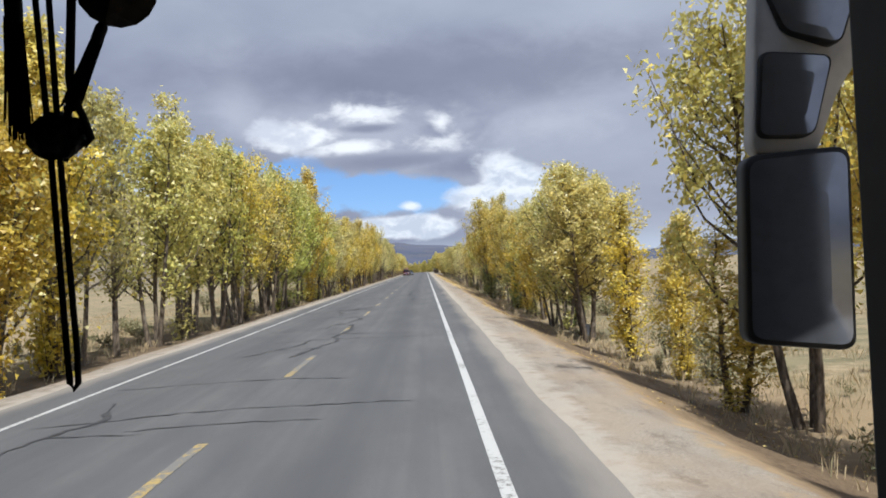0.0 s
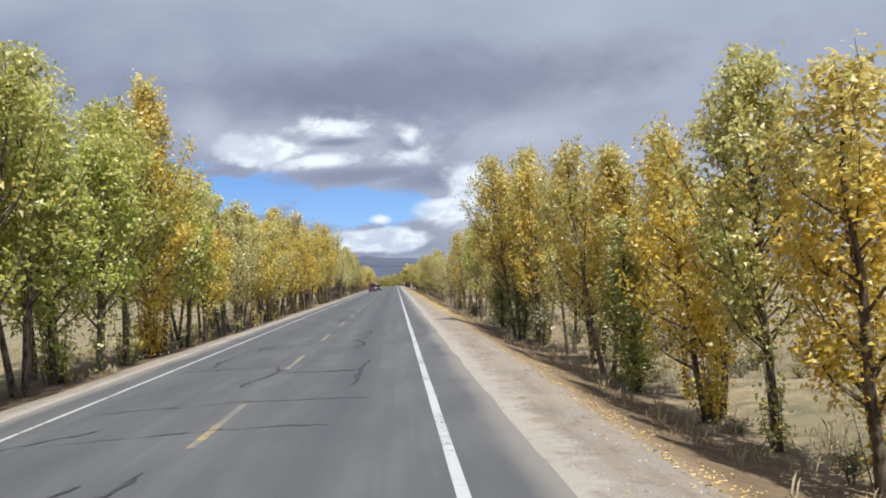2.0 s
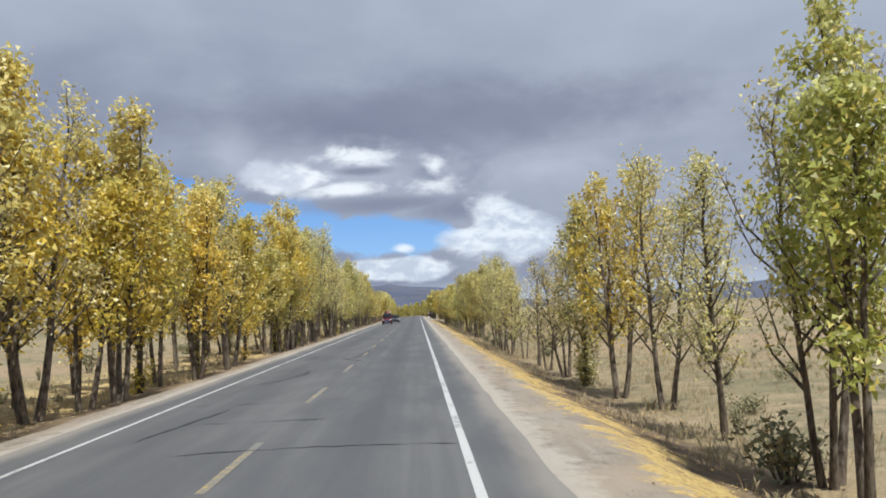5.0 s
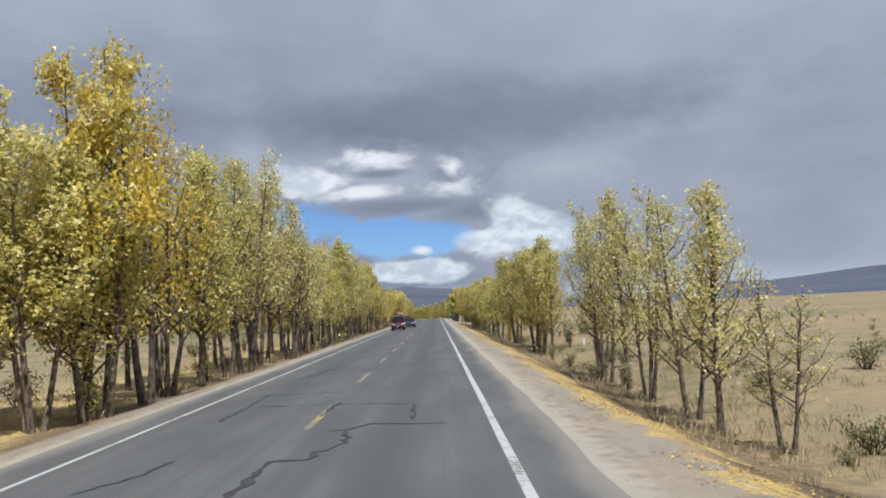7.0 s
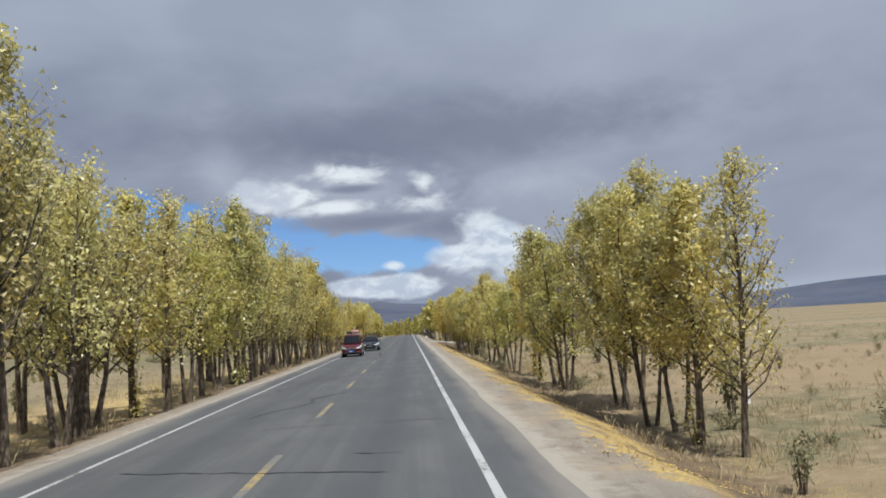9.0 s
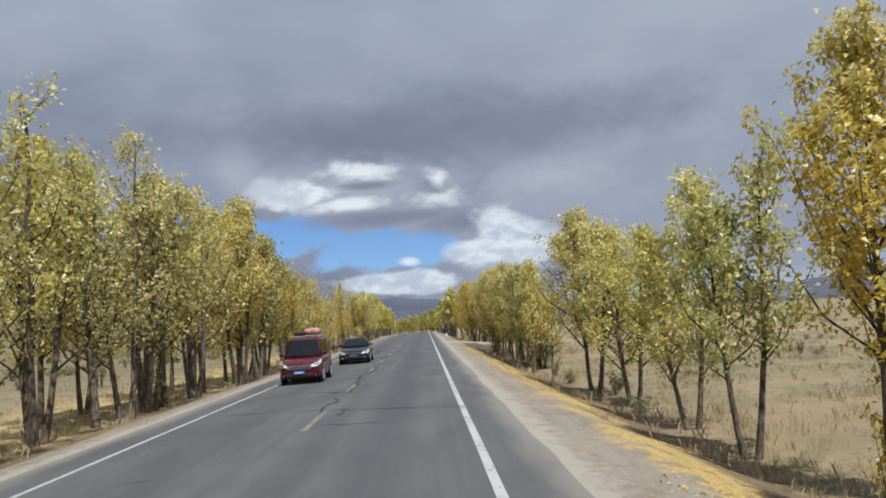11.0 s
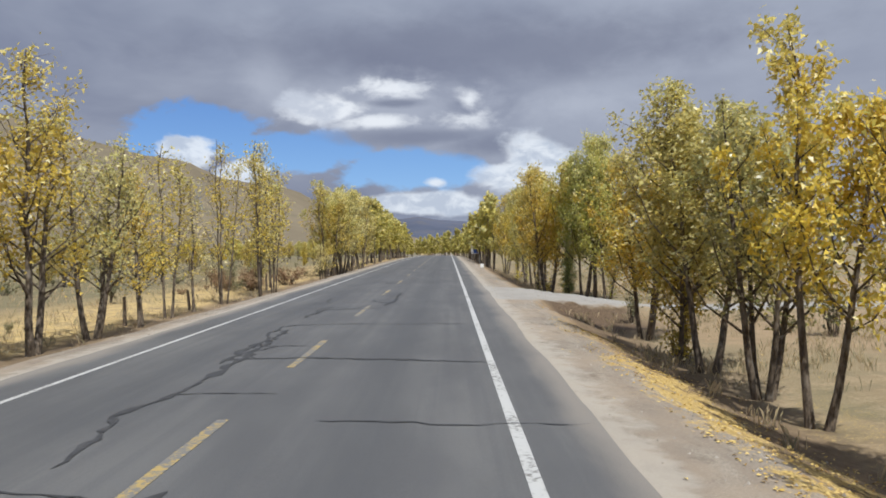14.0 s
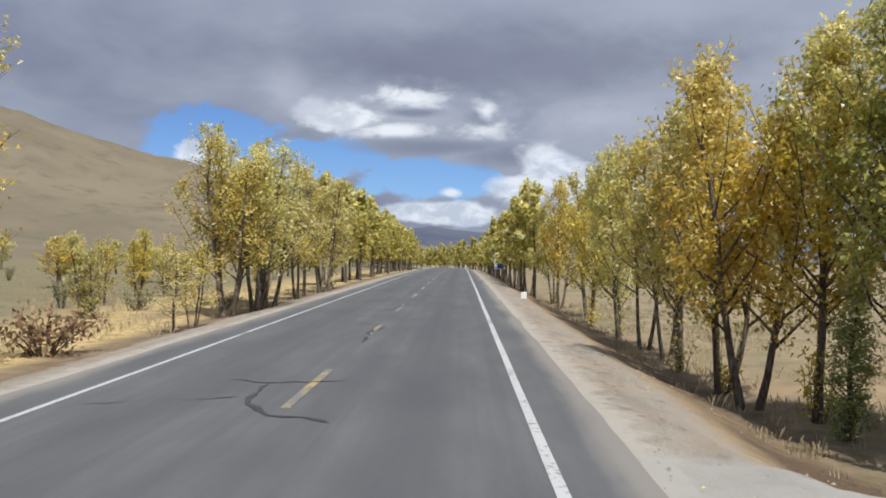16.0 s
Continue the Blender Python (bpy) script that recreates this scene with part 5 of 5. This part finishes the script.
def loft(rings, cap=True):
    """A skin over rings of points, all of one length."""
    bm = bmesh.new()
    rows = [[bm.verts.new(p) for p in ring] for ring in rings]
    n = len(rows[0])
    for a, b in zip(rows, rows[1:]):
        for i in range(n):
            bm.faces.new((a[i], a[(i + 1) % n], b[(i + 1) % n], b[i]))
    if cap:
        bm.faces.new(rows[0][::-1])
        bm.faces.new(rows[-1])
    bmesh.ops.recalc_face_normals(bm, faces=bm.faces)
    for f in bm.faces:
        f.smooth = True
    return bm


def lathe(profile_, sides, axis_x):
    """A wheel-like solid turned round the x axis; profile of (x, radius)."""
    rings = [[(x + axis_x, r * math.cos(2 * math.pi * k / sides), r * math.sin(2 * math.pi * k / sides)) for k in range(sides)] for x, r in profile_]
    return loft(rings)


def soften_block(cx, cy, cz, hx, hy, hz):
    """A rounded pad about a centre, with the half sizes given."""
    r_ = 0.45 * min(hx, hy, hz)
    return block(bmesh.new(), cx - hx, cx + hx, cy - hy, cy + hy, cz - hz, cz + hz, r_)


def soften(ob, levels=1):
    m = ob.modifiers.new("soft", "SUBSURF")
    m.levels = m.render_levels = levels
    return ob


def patch(base, top, s0, s1, v0, v1, out, n=6):
    """A thin curved pane between two lines of points, set out from them; s runs along, v up."""
    def along(line, f):
        f = max(0.0, min(0.9999, f)) * (len(line) - 1)
        return Vector(line[int(f)]).lerp(Vector(line[int(f) + 1]), f - int(f))
    bm = bmesh.new()
    outer, inner = [], []
    for j in range(3):
        for rows, d in ((outer, 0.028), (inner, -0.02)):
            row = []
            for i in range(n + 1):
                f = s0 + (s1 - s0) * i / n
                row.append(bm.verts.new(along(base, f).lerp(along(top, f), v0 + (v1 - v0) * j / 2) + Vector(out) * d))
            rows.append(row)
    for rows in (outer, inner):
        for p, q in zip(rows, rows[1:]):
            for i in range(n):
                bm.faces.new((p[i], p[i + 1], q[i + 1], q[i]))
    for i in range(n):
        for j in (0, 2):
            bm.faces.new((outer[j][i], outer[j][i + 1], inner[j][i + 1], inner[j][i]))
    for j in range(2):
        for i in (0, n):
            bm.faces.new((outer[j][i], outer[j + 1][i], inner[j + 1][i], inner[j][i]))
    bmesh.ops.recalc_face_normals(bm, faces=bm.faces)
    return bm


def make_car(name, label, category, stations, glass, roof_z, wheels, paint, plate, x, y):
    """A car that faces south: body lofted over stations (y, low, high, half width), a cabin over it, panes, lamps and wheels."""
    car = new(name)
    car.location = (x, y, crown_height(x))
    tagged(car, label, category)
    rings = []
    for yy, lo, hi, hw in stations:
        half = [(0.0, lo), (0.80, lo), (0.95, lo + 0.07), (1.0, lo + (hi - lo) * 0.30), (1.0, lo + (hi - lo) * 0.62), (0.955, hi - 0.07), (0.86, hi - 0.012), (0.55, hi + 0.012)]
        ring = [(hw * a, yy, z) for a, z in half] + [(0, yy, hi + 0.022)] + [(-hw * a, yy, z) for a, z in half[:0:-1]]
        rings.append(ring)
    soften(part("body", loft(rings), paint, car))
    belt, (ya, yb, wb), (yc, yd, wr) = glass
    low_z, top_z = belt - 0.10, roof_z - 0.05
    front_b = [(-wb * 0.97, ya + 0.30, low_z), (-wb * 0.6, ya + 0.06, low_z), (0, ya - 0.04, low_z), (wb * 0.6, ya + 0.06, low_z), (wb * 0.97, ya + 0.30, low_z)]
    front_t = [(-wr * 0.94, yc + 0.14, top_z), (-wr * 0.6, yc + 0.04, top_z), (0, yc, top_z), (wr * 0.6, yc + 0.04, top_z), (wr * 0.94, yc + 0.14, top_z)]
    back_b = [(wb * 0.97, yb - 0.25, low_z), (wb * 0.6, yb - 0.05, low_z), (0, yb, low_z), (-wb * 0.6, yb - 0.05, low_z), (-wb * 0.97, yb - 0.25, low_z)]
    back_t = [(wr * 0.94, yd - 0.12, top_z), (wr * 0.6, yd - 0.03, top_z), (0, yd, top_z), (-wr * 0.6, yd - 0.03, top_z), (-wr * 0.94, yd - 0.12, top_z)]
    lower, upper = front_b + back_b, front_t + back_t
    mid_y = (yc + yd) / 2
    crown1 = [(p[0] * 0.93, mid_y + (p[1] - mid_y) * 0.95, roof_z - 0.008) for p in upper]
    crown2 = [(p[0] * 0.5, mid_y + (p[1] - mid_y) * 0.6, roof_z + 0.018) for p in upper]
    part("cabin", loft([lower, upper, crown1, crown2]), paint, car)
    up = 0.10 / (top_z - low_z)
    part("windscreen", patch(front_b, front_t, 0.06, 0.94, up + 0.02, 0.93, (0, -0.8, 0.6)), DARK_GLASS, car, "dark tinted glass")
    part("rear_window", patch(back_b, back_t, 0.1, 0.9, up + 0.05, 0.9, (0, 0.8, 0.6)), DARK_GLASS, car, "dark tinted glass")
    for s in (-1, 1):
        side_b = [(s * wb * 0.97, ya + 0.30, low_z), (s * wb * 0.97, yb - 0.25, low_z)]
        side_t = [(s * wr * 0.94, yc + 0.14, top_z), (s * wr * 0.94, yd - 0.12, top_z)]
        for f0, f1 in ((0.07, 0.50), (0.54, 0.93)):
            part("side_window", patch(side_b, side_t, f0, f1, up + 0.03, 0.92, (s, 0, 0.25), 3), DARK_GLASS, car, "dark tinted glass")
        v, f = [], []
        tube(v, f, [Vector((s * (wb * 0.985 + 0.008), ya + 0.33, belt + 0.01)), Vector((s * (wb * 0.985 + 0.008), yb - 0.3, belt + 0.01))], [0.012, 0.012], 5)
        part("window_trim", mesh_from("window_trim", v, f, CHROME, True), None, car, "thin bright trim")
        part("wing_mirror", soften_block(s * (wb + 0.10), ya + 0.66, belt + 0.07, 0.10, 0.06, 0.06), paint, car)
        for k in (0.33, 0.68):
            yy = ya + 0.3 + (yb - ya) * k
            part("door_handle", block(bmesh.new(), s * (stations[3][3] + 0.004) - 0.014, s * (stations[3][3] + 0.004) + 0.014, yy, yy + 0.19, belt - 0.20, belt - 0.17, 0.008), CHROME, car)
        st1, st2 = stations[1], stations[2]
        nose = stations[0]
        lamp_b = [(s * st1[3] * 0.60, nose[0] - 0.035, nose[2] - 0.085), (s * st1[3] * 0.95, st1[0] - 0.035, st1[2] - 0.15), (s * st2[3] * 1.005, st2[0] + 0.02, st2[2] - 0.16)]
        lamp_t = [(s * st1[3] * 0.64, nose[0] + 0.02, nose[2] + 0.015), (s * st1[3] * 0.93, st1[0] + 0.09, st1[2] + 0.005), (s * st2[3] * 0.975, st2[0] + 0.30, st2[2] + 0.0)]
        lamp = part("headlamp", patch(lamp_b, lamp_t, 0, 1, 0, 1, (s * 0.35, -0.9, 0.3), 8), LAMP_GLASS, car, "clear headlamp")
        part("reflector", patch(lamp_b, lamp_t, 0.2, 0.62, 0.25, 0.8, (s * 0.7, -1.8, 0.6), 4), CHROME, lamp, "bright reflector")
        part("fog_lamp", soften_block(s * st1[3] * 0.74, st1[0] - 0.01, st1[1] + 0.16, 0.085, 0.05, 0.04), LAMP_GLASS, car)
        for wy in wheels[0]:
            rad = wheels[1]
            side = s * (stations[3][3] - 0.105)
            arch = part("wheel_arch", lathe([(s * 0.0, rad * 1.12), (s * 0.108, rad * 1.14), (s * 0.112, rad * 1.05), (s * 0.02, rad * 0.98)], 28, side), BLACK_PLASTIC, car, "dark wheel arch")
            arch.location = (0, wy, rad)
            tyre = part("wheel", lathe([(-0.11, rad * 0.62), (-0.11, rad * 0.9), (-0.08, rad * 0.985), (0, rad), (0.08, rad * 0.985), (0.118, rad * 0.92), (0.118, rad * 0.64)], 28, side), RUBBER, car, "black tyre")
            tyre.location = (0, wy, rad)
            rim = lathe([(s * 0.08, rad * 0.66), (s * 0.123, rad * 0.68), (s * 0.123, rad * 0.60), (s * 0.085, rad * 0.58)], 28, side)
            for k in range(7):
                m = Matrix.Translation((side + s * 0.105, 0, 0)) @ Matrix.Rotation(2 * math.pi * k / 7, 4, "X") @ Matrix.Translation((0, 0, rad * 0.31)) @ Matrix.Diagonal((0.04, 0.085, rad * 0.62, 1))
                bmesh.ops.create_cube(rim, size=1, matrix=m)
            part("rim", rim, ALLOY, tyre, "silver spoked rim")
    f0 = stations[0]
    wide = f0[3] * 0.78
    gz0, gz1 = f0[2] - 0.15, f0[2] - 0.02
    part("grille", soften_block(0, f0[0] + 0.03, (gz0 + gz1) / 2, wide, 0.055, (gz1 - gz0) / 2 + 0.012), CHROME, car, "chrome grille")
    for k in range(4):
        z = gz0 + 0.012 + (gz1 - gz0) * 0.25 * k
        part("grille_bar", block(bmesh.new(), -wide * 0.86, wide * 0.86, f0[0] - 0.034, f0[0] - 0.016, z, z + 0.019), BLACK_PLASTIC, car)
    part("air_intake", soften_block(0, f0[0] + 0.045, f0[1] + 0.07, f0[3] * 0.85, 0.06, 0.055), BLACK_PLASTIC, car)
    board = part("number_plate", block(bmesh.new(), -0.22, 0.22, f0[0] - 0.045, f0[0] - 0.033, f0[1] + 0.11, f0[1] + 0.25, 0.004), plate, car)
    for k in range(6):
        part("bar", block(bmesh.new(), -0.18 + 0.06 * k, -0.145 + 0.06 * k, f0[0] - 0.049, f0[0] - 0.046, f0[1] + 0.145, f0[1] + 0.215), WHITE_PAINT if plate is PLATE_BLUE else PLATE_GREY, board)
    return car


make_car("sedan_car", "glossy black four-door saloon car with dark windows", "car",
                 [(0, 0.30, 0.66, 0.66), (0.10, 0.22, 0.73, 0.80), (0.38, 0.18, 0.81, 0.885), (0.9, 0.17, 0.90, 0.91), (1.45, 0.17, 0.955, 0.915), (2.4, 0.17, 0.98, 0.915), (3.5, 0.17, 1.0, 0.915), (4.3, 0.2, 1.02, 0.89), (4.72, 0.28, 0.98, 0.82), (4.83, 0.42, 0.84, 0.72)],
                 (1.0, (1.18, 4.42, 0.83), (2.12, 3.62, 0.62)), 1.45, ((0.92, 3.72), 0.335), BLACK_PAINT, PLATE_GREY, -1.58, 237.2)
van = make_car("passenger_van", "dark red passenger van with a loaded roof rack", "van",
               [(0, 0.30, 0.76, 0.64), (0.12, 0.22, 0.86, 0.78), (0.42, 0.18, 0.98, 0.835), (0.85, 0.18, 1.07, 0.85), (1.4, 0.18, 1.1, 0.855), (2.6, 0.18, 1.11, 0.855), (3.8, 0.19, 1.11, 0.85), (4.3, 0.25, 1.09, 0.82), (4.42, 0.4, 1.0, 0.76)],
               (1.10, (0.62, 4.36, 0.80), (1.42, 4.18, 0.68)), 1.84, ((0.82, 3.48), 0.32), RED_PAINT, PLATE_BLUE, -2.45, 222.5)
for s in (-1, 1):
    part("roof_rail", block(bmesh.new(), s * 0.58 - 0.02, s * 0.58 + 0.02, 1.9, 4.0, 1.835, 1.9, 0.01), STEEL, van)
for k in range(3):
    part("roof_bar", block(bmesh.new(), -0.6, 0.6, 2.1 + 0.8 * k, 2.14 + 0.8 * k, 1.9, 1.925, 0.008), STEEL, van)

CLOTH_DARK = simple("dark_canvas", (0.05, 0.03, 0.03), 0.9, vary=0.3, scale=5)
CLOTH_PINK = simple("striped_cloth", (0.48, 0.27, 0.23), 0.9, vary=0.35, scale=9)


def bundle(x, y, z, lx, ly, lz, mat_, label):
    bm = bmesh.new()
    bmesh.ops.create_icosphere(bm, subdivisions=3, radius=1)
    for v in bm.verts:
        p = v.co.copy()
        lump = 1 + 0.16 * noise.noise(p * 2.1 + Vector((x, y, 0)))
        v.co = Vector((math.copysign(abs(p.x) ** 0.7, p.x) * lx, math.copysign(abs(p.y) ** 0.7, p.y) * ly, (math.copysign(abs(p.z) ** 0.75, p.z) + 1) * lz)) * lump
        v.co.z = max(0.0, v.co.z)
    for f in bm.faces:
        f.smooth = True
    ob = new("luggage_bundle")
    ob.location = (x, y, z)
    tagged(ob, label, "luggage", "roof luggage")
    part("cloth", bm, mat_, ob)
    for k in (-0.4, 0.4):
        v, f = [], []
        ring = [Vector((lx * 1.04 * math.copysign(abs(math.cos(a)) ** 0.7, math.cos(a)), k * ly, lz + lz * 1.05 * math.copysign(abs(math.sin(a)) ** 0.75, math.sin(a)))) for a in [i * math.pi / 8 for i in range(9)]]
        tube(v, f, ring, [0.012] * 9, 5)
        part("strap", mesh_from("strap", v, f, BLACK_PLASTIC, True), None, ob)


zt = crown_height(-2.45) + 1.927
bundle(-2.7, 225.1, zt, 0.28, 0.42, 0.10, CLOTH_DARK, "dark canvas bundle tied on a van roof")
bundle(-2.23, 225.3, zt, 0.36, 0.48, 0.16, CLOTH_PINK, "pink striped cloth bundle tied on a van roof")


# ---- the bus that carries the view, as it stands at the start ----
COACH = simple("coach_grey_panel", (0.10, 0.10, 0.105), 0.7, vary=0.15, scale=3)
CABIN_BLACK = simple("cabin_black_trim", (0.016, 0.016, 0.017), 0.75, vary=0.2)
MIRROR_SHELL = simple("grey_mirror_shell", (0.46, 0.46, 0.45), 0.55, vary=0.12, scale=12)
CORD = simple("black_cord", (0.012, 0.010, 0.010), 0.9, vary=0.3, scale=60)
SILK = simple("dark_embroidered_silk", (0.035, 0.022, 0.014), 0.8, vary=0.5, scale=40)
GLASS_MIRROR, mnet = material("mirror_glass", 0.10, 0.72, 0.5)
colour(mnet, mnet.mix(mnet.ramp(mnet.noise(mnet.where, 25, 4), 0.4, 0.7, 0.0, 0.3), (0.31, 0.33, 0.37), (0.20, 0.21, 0.23)))

bus = new("bus")
bus.location = (2.2, 0, 0)
tagged(bus, "plain grey bus front with dark windscreen pillars and an open windscreen", "bus")
for name, x0, x1, y0, y1, z0, z1, mat_ in (
        ("floor", -1.2, 1.36, -7.0, 1.56, 0.62, 0.72, COACH), ("roof", -1.25, 1.41, -7.0, 1.66, 3.02, 3.12, COACH),
        ("side_wall", 1.36, 1.42, -7.0, 1.50, 0.5, 3.02, COACH), ("side_wall", -1.26, -1.20, -7.0, 1.50, 0.5, 3.02, COACH), ("back_wall", -1.2, 1.36, -7.06, -7.0, 0.5, 3.02, COACH),
        ("front_panel", -1.2, 1.36, 1.56, 1.66, 0.45, 1.28, COACH), ("header", -1.2, 1.30, 1.50, 1.62, 2.74, 3.02, CABIN_BLACK),
        ("windscreen_pillar", 1.322, 1.42, 1.52, 1.66, 1.28, 3.02, CABIN_BLACK), ("windscreen_pillar", -1.26, -1.14, 1.52, 1.66, 1.28, 3.02, CABIN_BLACK)):
    part(name, block(bmesh.new(), x0, x1, y0, y1, z0, z1, 0.015), mat_, bus)
for s in (-1.0, 1.16):
    for wy in (-0.6, -5.4):
        tyre = part("wheel", lathe([(-0.13, 0.28), (-0.13, 0.44), (-0.09, 0.49), (0.09, 0.49), (0.13, 0.44), (0.13, 0.28)], 28, s), RUBBER, bus)
        tyre.location = (0, wy, 0.53)


def shell(pts, y0, y1, grow):
    """A pad with the outline pts (x, z), swelling towards its middle depth."""
    cx, cz = sum(p[0] for p in pts) / len(pts), sum(p[1] for p in pts) / len(pts)
    rings = []
    for f, g in ((0, 1.0), (0.15, 1.0 + grow), (0.6, 1.0 + grow * 0.8), (1.0, 0.6)):
        rings.append([(cx + (x - cx) * g, y0 + (y1 - y0) * f, cz + (z - cz) * g) for x, z in pts])
    return loft(rings)


def rounded(corners, r, n=4):
    """The outline of a polygon with rounded corners."""
    out = []
    for i, c in enumerate(corners):
        p, q = Vector(corners[i - 1]), Vector(corners[(i + 1) % len(corners)])
        c = Vector(c)
        a, b = c + (p - c).normalized() * r, c + (q - c).normalized() * r
        for k in range(n + 1):
            t = k / n
            out.append(tuple(a * (1 - t) ** 2 + c * 2 * t * (1 - t) + b * t * t))
    return out


mirror = new("wing_mirror")
mirror.location = (0, 2.02, 0)
tagged(mirror, "tall bus wing mirror with three glasses on a grey arm", "mirror")
arm_line = [(3.555, 2.75), (3.535, 2.50), (3.52, 2.30), (3.645, 2.285), (3.70, 2.42), (3.80, 2.56), (3.90, 2.66), (3.93, 2.78)]
part("arm", shell(rounded(arm_line, 0.03, 3), 0.012, 0.10, 0.01), MIRROR_SHELL, mirror, "grey moulded arm")
part("bracket", block(bmesh.new(), 3.56, 3.94, -0.46, 0.08, 2.76, 2.84, 0.02), MIRROR_SHELL, mirror)
for corners, r, y0 in (([(3.500, 2.292), (3.692, 2.300), (3.684, 1.893), (3.487, 1.912)], 0.028, -0.012), ([(3.540, 2.507), (3.673, 2.486), (3.631, 2.325), (3.524, 2.330)], 0.022, -0.012), ([(3.545, 2.66), (3.735, 2.63), (3.694, 2.508), (3.590, 2.545)], 0.02, -0.012)):
    outline = rounded(corners, r)
    cx, cz = sum(p[0] for p in outline) / len(outline), sum(p[1] for p in outline) / len(outline)
    pad = shell(outline, y0, y0 + 0.075, 0.015)
    for v in pad.verts:
        v.co.y -= (v.co.x - cx) * 0.25
    rim = part("housing", pad, BLACK_PLASTIC, mirror, "black rimmed housing")
    inner = [(cx + (x - cx) * 0.93, cz + (z - cz) * 0.955) for x, z in outline]
    bm = bmesh.new()
    rows = [[bm.verts.new((cx + (x - cx) * g, y0 - 0.004 - d, cz + (z - cz) * g)) for x, z in inner] for g, d in ((1.0, 0.0), (0.6, 0.002))]
    n = len(inner)
    for i in range(n):
        bm.faces.new((rows[0][i], rows[0][(i + 1) % n], rows[1][(i + 1) % n], rows[1][i]))
    bm.faces.new(rows[1])
    for v in bm.verts:
        v.co.y -= (v.co.x - cx) * 0.25
    bmesh.ops.recalc_face_normals(bm, faces=bm.faces)
    part("glass", bm, GLASS_MIRROR, rim, "dusty mirror glass")


def cord(name, owner, pts, r, sides=6, label=""):
    v, f = [], []
    tube(v, f, [Vector(p) for p in pts], [r] * len(pts), sides)
    return part(name, mesh_from(name, v, f, CORD, True), None, owner, label)


def tassel(owner, top, end, wide, n, seed):
    """A bunch of threads below a bound head."""
    rg_ = random.Random(seed)
    top, end = Vector(top), Vector(end)
    axis = end - top
    v, f = [], []
    tube(v, f, [top, top + axis * 0.06, top + axis * 0.2, top + axis * 0.24], [wide * 0.3, wide * 0.5, wide * 0.5, wide * 0.42], 10)
    part("tassel_head", mesh_from("tassel_head", v, f, CORD, True), None, owner)
    v, f = [], []
    for k in range(n):
        o = Vector((rg_.uniform(-1, 1) * wide, rg_.uniform(-1, 1) * wide, 0))
        tube(v, f, [top + axis * 0.2 + o * 0.35, top + axis * 0.6 + o * 0.45, top + axis * rg_.uniform(0.9, 1.05) + o * 0.6], [0.0016, 0.0016, 0.001], 3)
    tagged(part("tassel_threads", mesh_from("tassel_threads", v, f, CORD), None, owner), "long black threads")


charm = new("windscreen_charm")
charm.location = (0, 1.304, 0)
tagged(charm, "black knotted cords with tassels hanging in the windscreen", "charm")
cord("loop_cord", charm, [(2.400, 0.20, 2.76), (2.413, 0, 2.416), (2.424, 0, 2.24), (2.434, 0, 2.02), (2.436, 0, 1.988), (2.440, 0, 1.981), (2.445, 0, 1.987), (2.445, 0, 2.02), (2.434, 0, 2.24), (2.428, 0, 2.416), (2.418, 0.20, 2.76)], 0.0038)
cord("side_cord", charm, [(2.455, 0.2, 2.76), (2.453, 0, 2.415), (2.448, 0, 2.33), (2.452, 0, 2.29)], 0.0055)
cord("side_loop", charm, [(2.450, 0, 2.31), (2.462, 0, 2.28), (2.469, 0, 2.258), (2.462, 0, 2.252), (2.450, 0, 2.256), (2.444, 0, 2.285), (2.449, 0, 2.31)], 0.0048)
bm = bmesh.new()
bmesh.ops.create_icosphere(bm, subdivisions=3, radius=1)
for v in bm.verts:
    v.co = Vector((v.co.x * 0.030, v.co.y * 0.022, v.co.z * 0.026)) * (1 + 0.35 * noise.noise(v.co * 4)) + Vector((2.432, 0, 2.262))
part("knot", bm, CORD, charm, "thick black knot")
tassel(charm, (2.388, 0.0, 2.43), (2.392, 0, 2.265), 0.020, 60, 1)
cord("tassel_cord", charm, [(2.39, 0.2, 2.76), (2.388, 0, 2.43)], 0.003)

pendant = new("hanging_pendant")
pendant.location = (0, 1.304, 0)
tagged(pendant, "dark silk diamond-shaped pendant with a tassel on a cord", "pendant")
cord("hanger", pendant, [(2.47, 0.2, 2.76), (2.497, 0, 2.46)], 0.002)
bm = bmesh.new()
bmesh.ops.create_uvsphere(bm, u_segments=4, v_segments=8, radius=1)
for v in bm.verts:
    f = 1 - abs(v.co.z)
    v.co = Vector((v.co.x * 0.044, v.co.y * 0.030, v.co.z * 0.044))
bmesh.ops.transform(bm, matrix=Matrix.Translation((2.503, 0, 2.426)) @ Matrix.Rotation(radians(18), 4, "Y") @ Matrix.Rotation(radians(20), 4, "Z"), verts=bm.verts)
part("cushion", bm, SILK, pendant, "dark embroidered cushion")
tassel(pendant, (2.488, 0, 2.388), (2.447, 0, 2.295), 0.014, 70, 2)
